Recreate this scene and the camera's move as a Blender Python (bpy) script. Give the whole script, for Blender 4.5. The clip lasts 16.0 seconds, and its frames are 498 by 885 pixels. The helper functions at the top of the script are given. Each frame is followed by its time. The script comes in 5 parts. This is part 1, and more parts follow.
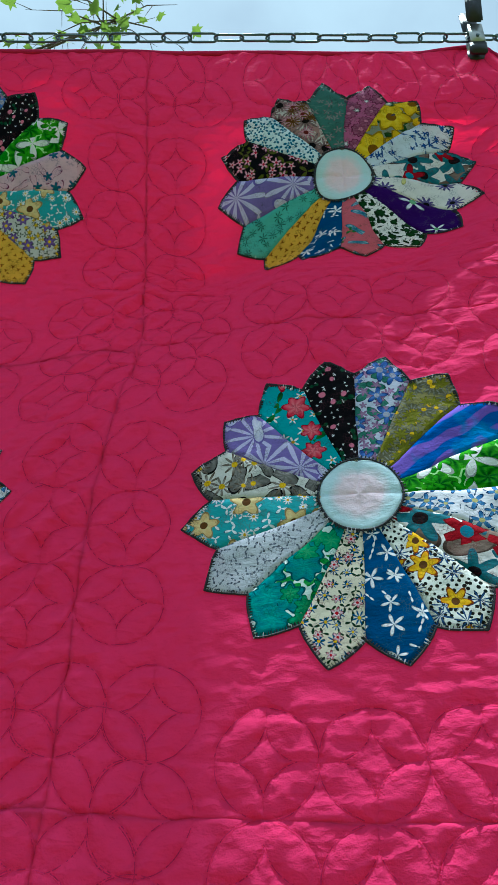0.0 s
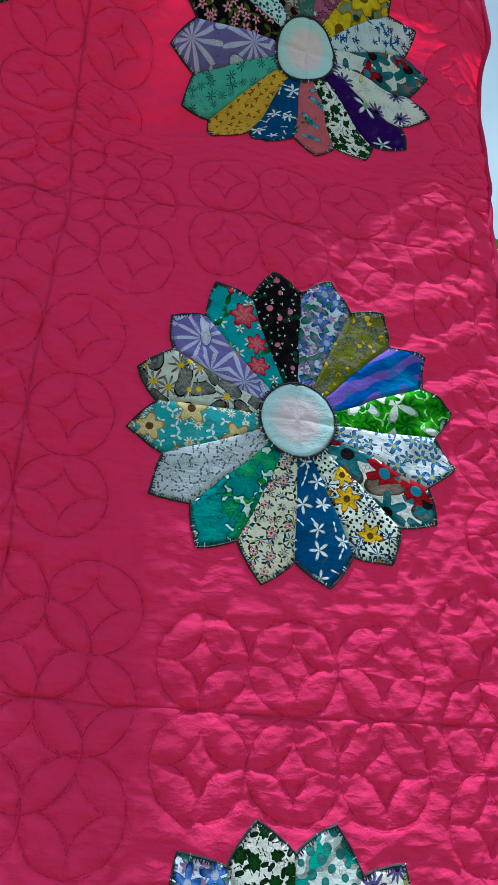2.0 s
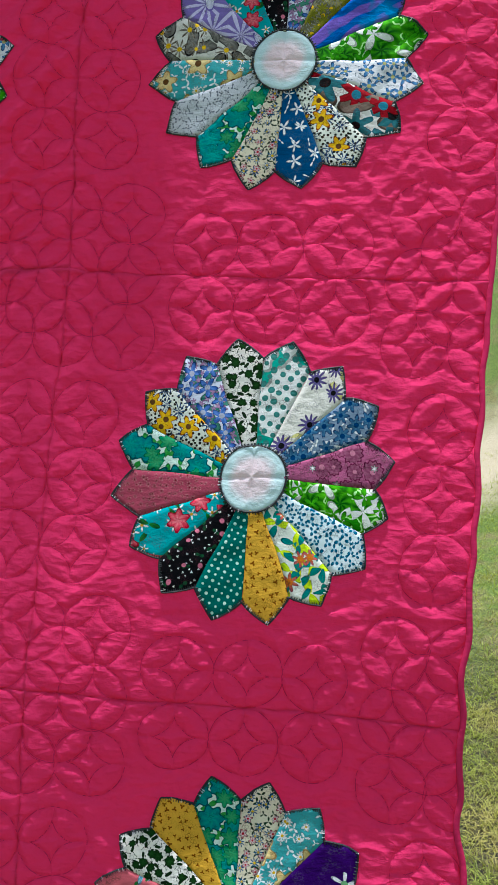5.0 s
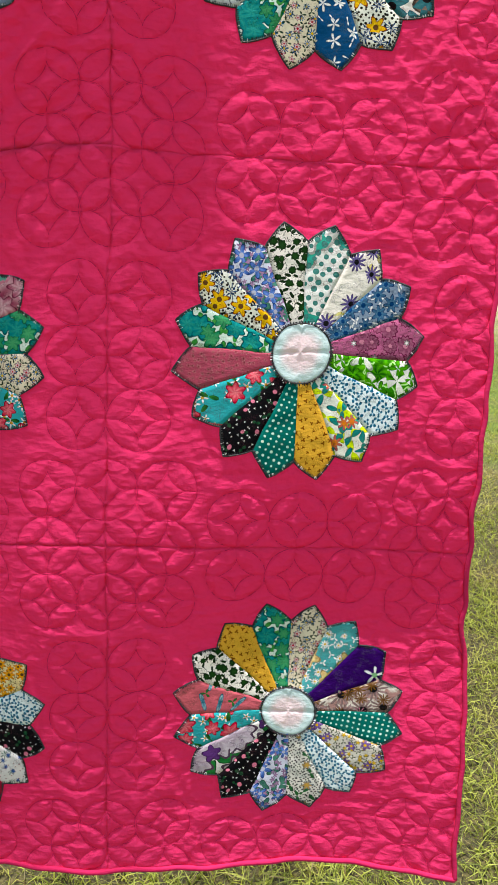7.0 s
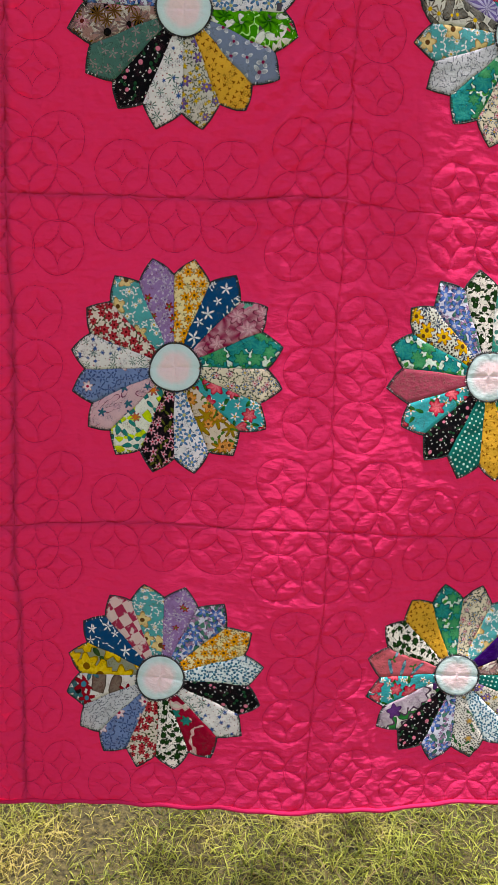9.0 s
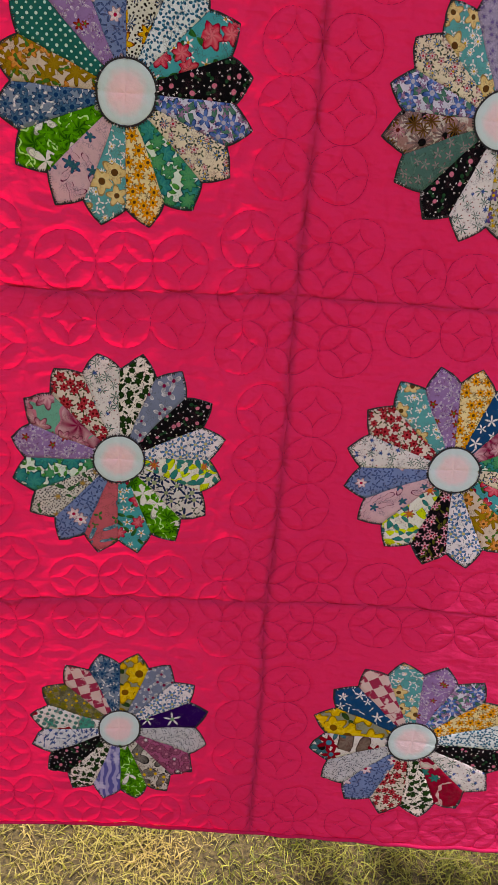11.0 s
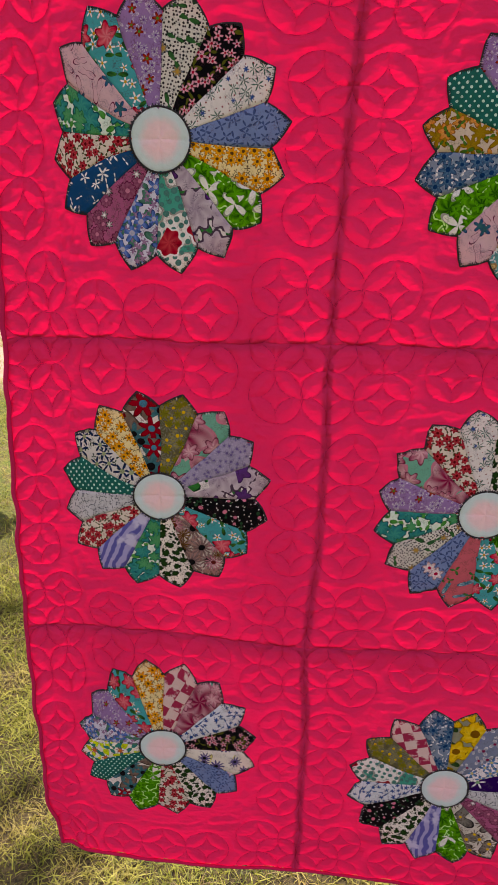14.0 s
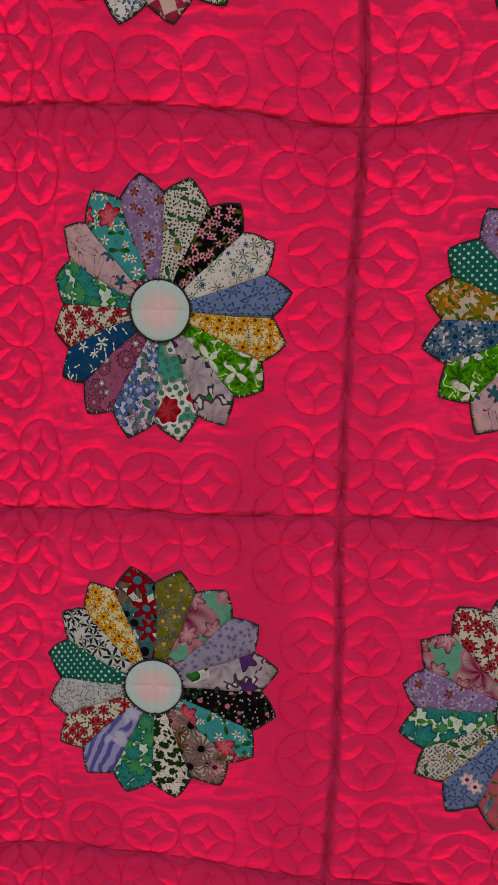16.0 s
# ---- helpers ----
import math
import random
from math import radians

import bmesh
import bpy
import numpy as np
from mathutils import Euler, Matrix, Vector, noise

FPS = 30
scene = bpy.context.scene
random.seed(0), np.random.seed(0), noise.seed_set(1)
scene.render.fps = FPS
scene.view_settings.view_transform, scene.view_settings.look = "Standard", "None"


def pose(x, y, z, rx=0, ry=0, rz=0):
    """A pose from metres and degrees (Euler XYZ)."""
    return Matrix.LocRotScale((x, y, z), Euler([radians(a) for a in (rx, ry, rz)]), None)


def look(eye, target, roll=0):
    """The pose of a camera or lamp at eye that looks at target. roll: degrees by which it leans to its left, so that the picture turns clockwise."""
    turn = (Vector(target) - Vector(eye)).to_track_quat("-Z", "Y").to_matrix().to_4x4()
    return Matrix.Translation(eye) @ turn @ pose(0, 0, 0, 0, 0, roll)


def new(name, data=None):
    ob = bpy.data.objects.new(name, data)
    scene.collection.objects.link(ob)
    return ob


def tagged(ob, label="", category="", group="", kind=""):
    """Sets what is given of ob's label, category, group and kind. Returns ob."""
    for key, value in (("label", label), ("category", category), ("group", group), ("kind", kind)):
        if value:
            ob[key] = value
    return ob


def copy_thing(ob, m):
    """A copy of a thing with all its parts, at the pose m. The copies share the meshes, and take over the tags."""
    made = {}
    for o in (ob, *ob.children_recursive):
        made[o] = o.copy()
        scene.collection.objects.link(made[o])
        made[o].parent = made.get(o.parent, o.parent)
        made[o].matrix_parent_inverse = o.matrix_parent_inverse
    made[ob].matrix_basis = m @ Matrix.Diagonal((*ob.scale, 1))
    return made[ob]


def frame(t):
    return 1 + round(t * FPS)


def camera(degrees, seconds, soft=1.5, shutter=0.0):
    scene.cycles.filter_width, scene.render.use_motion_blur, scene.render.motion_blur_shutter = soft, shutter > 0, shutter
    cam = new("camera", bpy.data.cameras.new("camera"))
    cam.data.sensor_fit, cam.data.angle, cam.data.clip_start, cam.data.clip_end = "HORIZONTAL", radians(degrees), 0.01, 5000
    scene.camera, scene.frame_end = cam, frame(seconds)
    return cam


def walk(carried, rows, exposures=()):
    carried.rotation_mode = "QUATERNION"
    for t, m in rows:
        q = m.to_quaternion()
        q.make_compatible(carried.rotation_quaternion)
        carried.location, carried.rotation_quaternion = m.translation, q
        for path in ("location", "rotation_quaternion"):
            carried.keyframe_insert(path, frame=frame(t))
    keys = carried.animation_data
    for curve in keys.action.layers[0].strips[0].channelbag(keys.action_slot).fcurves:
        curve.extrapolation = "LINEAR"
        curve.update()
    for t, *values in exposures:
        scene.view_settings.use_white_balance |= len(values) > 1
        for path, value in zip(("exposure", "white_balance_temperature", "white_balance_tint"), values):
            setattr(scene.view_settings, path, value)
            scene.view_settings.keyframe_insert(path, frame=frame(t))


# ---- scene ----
cam = camera(37.7, 16.0, soft=0.7)
LEAN = -1.0         # the quilt hangs with its hem a little towards the viewer
TOP, B = 2.25, 0.508
TILTED = Matrix.Translation((0, 0, TOP)) @ pose(0, 0, 0, -LEAN) @ Matrix.Translation((0, 0, -TOP))
PATH = [
    (0, (0.6253, -0.8528, 1.3433), (0.5986, 0.9991, 2.0982), -3.60),
    (0.5, (0.6305, -0.8722, 1.3775), (0.6620, 1.0191, 2.0270), -3.42),
    (1, (0.6114, -0.8841, 1.4031), (0.7288, 1.0392, 1.9387), -2.33),
    (1.5, (0.5375, -0.8687, 1.4269), (0.8898, 1.0624, 1.8104), -0.25),
    (2, (0.4468, -0.8648, 1.4337), (1.0907, 1.0134, 1.6739), 2.90),
    (2.5, (0.4141, -0.9446, 1.3991), (1.0849, 0.9349, 1.5324), 3.69),
    (3, (0.4723, -1.0329, 1.3270), (0.9567, 0.9056, 1.4143), 1.75),
    (3.5, (0.5902, -1.0786, 1.2524), (0.8189, 0.9074, 1.3087), 0.11),
    (4, (0.6743, -1.1000, 1.2143), (0.6673, 0.8988, 1.1458), -1.08),
    (4.2, (0.6948, -1.1185, 1.2199), (0.6537, 0.8760, 1.0780), -1.36),
    (5.2, (0.6586, -1.1596, 1.2593), (0.6487, 0.7991, 0.8555), -1.64),
    (6.3, (0.6151, -1.2099, 1.3022), (0.6454, 0.6660, 0.6093), -2.07),
    (6.5, (0.5690, -1.2149, 1.3063), (0.6911, 0.6484, 0.5899), -1.50),
    (7, (0.4605, -1.2188, 1.3121), (0.7625, 0.6036, 0.5454), -0.12),
    (7.5, (0.3939, -1.2271, 1.3062), (0.7880, 0.5775, 0.5392), 0.74),
    (8, (0.3508, -1.2343, 1.3201), (0.7504, 0.5679, 0.5504), 1.15),
    (8.2, (0.3067, -1.2518, 1.3220), (0.6906, 0.5616, 0.5707), 1.15),
    (8.5, (0.2086, -1.2732, 1.3318), (0.5964, 0.5409, 0.5844), 1.79),
    (9, (0.0575, -1.3083, 1.3527), (0.5368, 0.4938, 0.6299), 3.57),
    (9.5, (-0.0548, -1.2705, 1.4478), (0.4854, 0.4716, 0.6273), 5.07),
    (10, (-0.2091, -1.1476, 1.5532), (0.4113, 0.5043, 0.6118), 6.49),
    (10.2, (-0.2778, -1.1181, 1.5667), (0.3900, 0.5120, 0.6196), 7.06),
    (11.2, (-0.4635, -1.0716, 1.6020), (0.1669, 0.5701, 0.6494), 6.47),
    (12.3, (-0.6347, -1.0300, 1.6441), (-0.1344, 0.6511, 0.6831), 4.77),
    (12.5, (-0.6500, -1.0180, 1.6308), (-0.1755, 0.6765, 0.6802), 4.46),
    (13, (-0.6963, -1.0078, 1.6183), (-0.2868, 0.7078, 0.6755), 3.42),
    (13.5, (-0.7628, -0.9935, 1.6201), (-0.4005, 0.7416, 0.6936), 2.39),
    (14, (-0.7795, -0.9895, 1.5996), (-0.5010, 0.7832, 0.7164), 1.61),
    (14.5, (-0.7691, -0.9667, 1.5917), (-0.5671, 0.8533, 0.7874), 1.04),
    (15, (-0.7641, -0.9483, 1.5779), (-0.5892, 0.9267, 0.9043), 0.73),
    (15.5, (-0.7635, -0.9347, 1.5711), (-0.5698, 0.9821, 1.0342), 0.77),
    (16, (-0.7233, -0.9308, 1.5594), (-0.5362, 1.0183, 1.1519), 0.68),
]
EXPOSURES = [(0.0, 0.42, 5150, -6), (4.2, 0.38, 5350, -1), (6.5, 0.66, 6300, 7), (8.8, 0.78, 6700, 16), (10.0, 0.70, 7000, 26), (12.5, 0.78, 7200, 42), (14.5, 0.56, 7000, 36), (16.0, 0.50, 7000, 28)]
walk(cam, [(t, TILTED @ look(eye, target, roll)) for t, eye, target, roll in PATH], EXPOSURES)

# ---- sky and sun ----
TO_SUN = Vector((0.02, 0.148, 1.0)).normalized()     # high, almost in the plane of the cloth: it lights the leaning side's front and the rest's back
SUN_ELEVATION, SUN_AZIMUTH = math.degrees(math.asin(TO_SUN.z)), math.degrees(math.atan2(TO_SUN.x, TO_SUN.y))
world = bpy.data.worlds.new("world")
scene.world = world
world.use_nodes = True
wn = world.node_tree
sky = wn.nodes.new("ShaderNodeTexSky")
sky.sky_type = 'NISHITA'
sky.sun_disc = False
sky.sun_elevation = radians(SUN_ELEVATION)
sky.sun_rotation = radians(SUN_AZIMUTH)
sky.dust_density = 2.5
sky.ozone_density = 0.8
# thin summer haze with soft cloud in it
wc = wn.nodes.new("ShaderNodeTexCoord")
wt = wn.nodes.new("ShaderNodeTexNoise")
wt.inputs["Scale"].default_value, wt.inputs["Detail"].default_value = 3.2, 6.0
wn.links.new(wc.outputs["Generated"], wt.inputs["Vector"])
wr = wn.nodes.new("ShaderNodeMapRange")
wr.inputs[1].default_value, wr.inputs[2].default_value, wr.inputs[3].default_value, wr.inputs[4].default_value = 0.36, 0.60, 0.5, 0.95
wn.links.new(wt.outputs[0], wr.inputs[0])
wm = wn.nodes.new("ShaderNodeMix")
wm.data_type = 'RGBA'
wn.links.new(wr.outputs[0], wm.inputs[0])
wn.links.new(sky.outputs[0], wm.inputs[6])
wm.inputs[7].default_value = (9.2, 10.2, 10.8, 1)
wn.links.new(wm.outputs[2], wn.nodes["Background"].inputs[0])
wn.nodes["Background"].inputs[1].default_value = 0.058
sun = new("sun", bpy.data.lights.new("sun", 'SUN'))
sun.data.energy = 5.0
sun.data.angle = radians(0.55)
sun.data.color = (1.0, 0.95, 0.86)
sun.matrix_world = look(TO_SUN * 30, (0, 0, 0))


# ---- materials ----
def material(name, rough=0.8):
    m = bpy.data.materials.new(name)
    m.use_nodes = True
    nt = m.node_tree
    bsdf = nt.nodes["Principled BSDF"]
    bsdf.inputs["Roughness"].default_value = rough
    return m, nt, bsdf


def node(nt, kind, **values):
    n = nt.nodes.new(kind)
    for k, v in values.items():
        if k in n.inputs:
            n.inputs[k].default_value = v
    return n


def math_node(nt, op, a, b=None, c=None):
    n = nt.nodes.new("ShaderNodeMath")
    n.operation = op
    for i, v in enumerate((a, b, c)):
        if v is None:
            continue
        if isinstance(v, (int, float)):
            n.inputs[i].default_value = v
        else:
            nt.links.new(v, n.inputs[i])
    return n.outputs[0]


def mix(nt, fac, a, b, mode='MIX'):
    n = nt.nodes.new("ShaderNodeMix")
    n.data_type, n.blend_type = 'RGBA', mode
    for i, v in ((0, fac), (6, a), (7, b)):
        if isinstance(v, (int, float)):
            n.inputs[i].default_value = v
        elif isinstance(v, (tuple, list)):
            n.inputs[i].default_value = (*v[:3], 1)
        else:
            nt.links.new(v, n.inputs[i])
    return n.outputs[2]


def coords(nt, what="Object"):
    return nt.nodes.new("ShaderNodeTexCoord").outputs[what]


def noise_tex(nt, vec, scale, detail=3.0, rough=0.55):
    n = node(nt, "ShaderNodeTexNoise", Scale=scale, Detail=detail, Roughness=rough)
    nt.links.new(vec, n.inputs["Vector"])
    return n.outputs[0]


def bump(nt, bsdf, height, strength=0.3, dist=0.002):
    b = node(nt, "ShaderNodeBump", Strength=strength, Distance=dist)
    nt.links.new(height, b.inputs["Height"])
    nt.links.new(b.outputs[0], bsdf.inputs["Normal"])
    return b.outputs[0]


def ramp(nt, fac, lo, hi):
    n = nt.nodes.new("ShaderNodeMapRange")
    n.inputs[1].default_value, n.inputs[2].default_value = lo, hi
    nt.links.new(fac, n.inputs[0])
    return n.outputs[0]


def plain(name, colour, rough=0.7, metal=0.0, vary=0.25, scale=30, relief=0.15):
    m, nt, bsdf = material(name, rough)
    co = coords(nt)
    f = noise_tex(nt, co, scale, 4)
    g = noise_tex(nt, co, scale * 6, 3)
    dark = tuple(c * (1 - vary) for c in colour)
    light = tuple(min(1, c * (1 + vary)) for c in colour)
    c1 = mix(nt, ramp(nt, f, 0.3, 0.7), dark, light)
    c2 = mix(nt, math_node(nt, 'MULTIPLY', ramp(nt, g, 0.55, 0.75), 0.3), c1, dark)
    nt.links.new(c2, bsdf.inputs["Base Color"])
    bsdf.inputs["Metallic"].default_value = metal
    if relief:
        bump(nt, bsdf, g, relief, 0.002)
    return m


CIRCLE = 0.0405      # radius of a quilted circle


def quilting_grooves(nt):
    """Fine relief of the quilting, in metres: a thread pulled tight along circles, stars and spokes, with small tucks beside it."""
    uv = coords(nt, "UV")
    wander = nt.nodes.new("ShaderNodeTexNoise")
    wander.inputs["Scale"].default_value, wander.inputs["Detail"].default_value = 26.0, 1.0
    nt.links.new(uv, wander.inputs["Vector"])
    shift = nt.nodes.new("ShaderNodeVectorMath")
    shift.operation = 'MULTIPLY_ADD'
    nt.links.new(wander.outputs["Color"], shift.inputs[0])
    shift.inputs[1].default_value = (0.005, 0.005, 0)
    nt.links.new(uv, shift.inputs[2])
    sep = nt.nodes.new("ShaderNodeSeparateXYZ")
    nt.links.new(shift.outputs[0], sep.inputs[0])

    def fold(a):
        f = math_node(nt, 'FRACT', math_node(nt, 'DIVIDE', math_node(nt, 'SUBTRACT', a, 0.0025), B))
        return math_node(nt, 'MULTIPLY', math_node(nt, 'ABSOLUTE', math_node(nt, 'SUBTRACT', f, 0.5)), B)

    def away(a, b):
        return math_node(nt, 'SQRT', math_node(nt, 'ADD', math_node(nt, 'MULTIPLY', a, a), math_node(nt, 'MULTIPLY', b, b)))

    u, v = fold(sep.outputs[0]), fold(sep.outputs[1])
    hi, lo = math_node(nt, 'MAXIMUM', u, v), math_node(nt, 'MINIMUM', u, v)
    h, d = B / 2, None
    for cx, cz in ((h - 0.0405, 0.0), (h - 0.0405, 0.080), (h - 0.078, h - 0.078), (h, h - 0.078), (h - 0.039, h - 0.039)):
        px, pz = math_node(nt, 'ABSOLUTE', math_node(nt, 'SUBTRACT', hi, cx)), math_node(nt, 'ABSOLUTE', math_node(nt, 'SUBTRACT', lo, cz))
        r = away(px, pz)
        ring = math_node(nt, 'ABSOLUTE', math_node(nt, 'SUBTRACT', r, CIRCLE))
        k = 0.86 * CIRCLE
        star = math_node(nt, 'ABSOLUTE', math_node(nt, 'SUBTRACT', away(math_node(nt, 'SUBTRACT', px, k), math_node(nt, 'SUBTRACT', pz, k)), 0.90 * CIRCLE))
        star = math_node(nt, 'ADD', star, math_node(nt, 'MULTIPLY', math_node(nt, 'GREATER_THAN', r, 0.62 * CIRCLE), 0.05))
        spoke = math_node(nt, 'ADD', math_node(nt, 'MINIMUM', px, pz), 0.0006)
        spoke = math_node(nt, 'ADD', spoke, math_node(nt, 'MULTIPLY', math_node(nt, 'ADD', math_node(nt, 'GREATER_THAN', r, CIRCLE), math_node(nt, 'LESS_THAN', r, 0.56 * CIRCLE)), 0.05))
        one = math_node(nt, 'MINIMUM', ring, math_node(nt, 'MINIMUM', star, spoke))
        d = one if d is None else math_node(nt, 'MINIMUM', d, one)
    tight = math_node(nt, 'EXPONENT', math_node(nt, 'MULTIPLY', d, -1 / 0.0019))
    wide = math_node(nt, 'EXPONENT', math_node(nt, 'MULTIPLY', d, -1 / 0.006))
    tuck = math_node(nt, 'MULTIPLY', math_node(nt, 'SUBTRACT', noise_tex(nt, uv, 150.0, 3.0, 0.65), 0.5), math_node(nt, 'MULTIPLY', wide, 0.0032))
    uneven = math_node(nt, 'ADD', math_node(nt, 'MULTIPLY', noise_tex(nt, uv, 14.0, 2.0), 0.0022), 0.0001)
    # a sharp line where two blocks join
    join = math_node(nt, 'MULTIPLY', math_node(nt, 'EXPONENT', math_node(nt, 'MULTIPLY', math_node(nt, 'SUBTRACT', h, hi), -1 / 0.0016)), 0.0013)
    # long soft creases left from folding and washing
    turned = nt.nodes.new("ShaderNodeMapping")
    turned.inputs["Rotation"].default_value, turned.inputs["Scale"].default_value = (0, 0, 0.6), (0.45, 1.0, 1.0)
    nt.links.new(uv, turned.inputs["Vector"])
    fold_line = math_node(nt, 'ABSOLUTE', math_node(nt, 'SUBTRACT', noise_tex(nt, turned.outputs[0], 42.0, 2.0, 0.5), 0.5))
    low = math_node(nt, 'ADD', math_node(nt, 'ADD', math_node(nt, 'MULTIPLY', tight, uneven), math_node(nt, 'MULTIPLY', wide, 0.0008)), math_node(nt, 'ADD', join, math_node(nt, 'MULTIPLY', fold_line, 0.0085)))
    return math_node(nt, 'SUBTRACT', tuck, low)


def cloth(name, front, through_colour, amount, colour_socket=None, grain=900.0, quilted=False):
    """Woven cloth: light that falls on its back glows through."""
    m, nt, bsdf = material(name, 0.9)
    co = coords(nt)
    if colour_socket is None:
        big = noise_tex(nt, co, 3.0, 3)
        fine = noise_tex(nt, co, 60.0, 4)
        c = mix(nt, ramp(nt, big, 0.3, 0.7), tuple(v * 0.93 for v in front), tuple(v * 1.07 for v in front))
        c = mix(nt, math_node(nt, 'MULTIPLY', ramp(nt, fine, 0.5, 0.8), 0.12), c, tuple(v * 1.35 + 0.01 for v in front))
    else:
        g = node(nt, "ShaderNodeGamma", Gamma=1.4)
        nt.links.new(colour_socket(nt), g.inputs["Color"])
        hs = node(nt, "ShaderNodeHueSaturation", Saturation=1.06, Value=1.16)
        nt.links.new(g.outputs[0], hs.inputs["Color"])
        c = hs.outputs[0]
    nt.links.new(c, bsdf.inputs["Base Color"])
    bsdf.inputs["Sheen Weight"].default_value = 0.03
    bsdf.inputs["Sheen Roughness"].default_value = 0.5
    bsdf.inputs["Sheen Tint"].default_value = (*[min(1, v + 0.25) for v in front], 1)
    bsdf.inputs["Specular IOR Level"].default_value = 0.06
    wr = noise_tex(nt, co, 52.0, 4.5, 0.6)
    wv = noise_tex(nt, co, grain, 2)
    mp = nt.nodes.new("ShaderNodeMapping")
    mp.inputs["Rotation"].default_value, mp.inputs["Scale"].default_value = (0, 0.5, 0), (0.55, 1.0, 1.3)
    nt.links.new(co, mp.inputs["Vector"])
    crinkle = math_node(nt, 'ABSOLUTE', math_node(nt, 'SUBTRACT', noise_tex(nt, mp.outputs[0], 95.0, 3), 0.5))
    h = math_node(nt, 'ADD', math_node(nt, 'MULTIPLY', wr, 1.0), math_node(nt, 'MULTIPLY', wv, 0.12))
    h = math_node(nt, 'SUBTRACT', h, math_node(nt, 'MULTIPLY', crinkle, 0.9))
    if quilted:
        nrm = bump(nt, bsdf, math_node(nt, 'ADD', math_node(nt, 'MULTIPLY', h, 0.0019), quilting_grooves(nt)), 1.0, 1.0)
    else:
        nrm = bump(nt, bsdf, h, 0.5, 0.003)
    if amount > 0:
        tr = nt.nodes.new("ShaderNodeBsdfTranslucent")
        nt.links.new(nrm, tr.inputs["Normal"])
        if through_colour is None:
            nt.links.new(c, tr.inputs["Color"])
        else:
            tr.inputs["Color"].default_value = (*through_colour, 1)
        ms = nt.nodes.new("ShaderNodeMixShader")
        ms.inputs[0].default_value = amount
        nt.links.new(bsdf.outputs[0], ms.inputs[1])
        nt.links.new(tr.outputs[0], ms.inputs[2])
        nt.links.new(ms.outputs[0], nt.nodes["Material Output"].inputs["Surface"])
    return m


PINK = (0.86, 0.046, 0.195)
pink = cloth("pink_cotton", PINK, (0.97, 0.004, 0.06), 0.46, quilted=True)
pink_edge = cloth("pink_binding", (0.55, 0.02, 0.10), (0.6, 0.02, 0.06), 0.06)
seam_cloth = cloth("pink_seam_layers", (0.45, 0.015, 0.10), (0.3, 0.005, 0.03), 0.08)


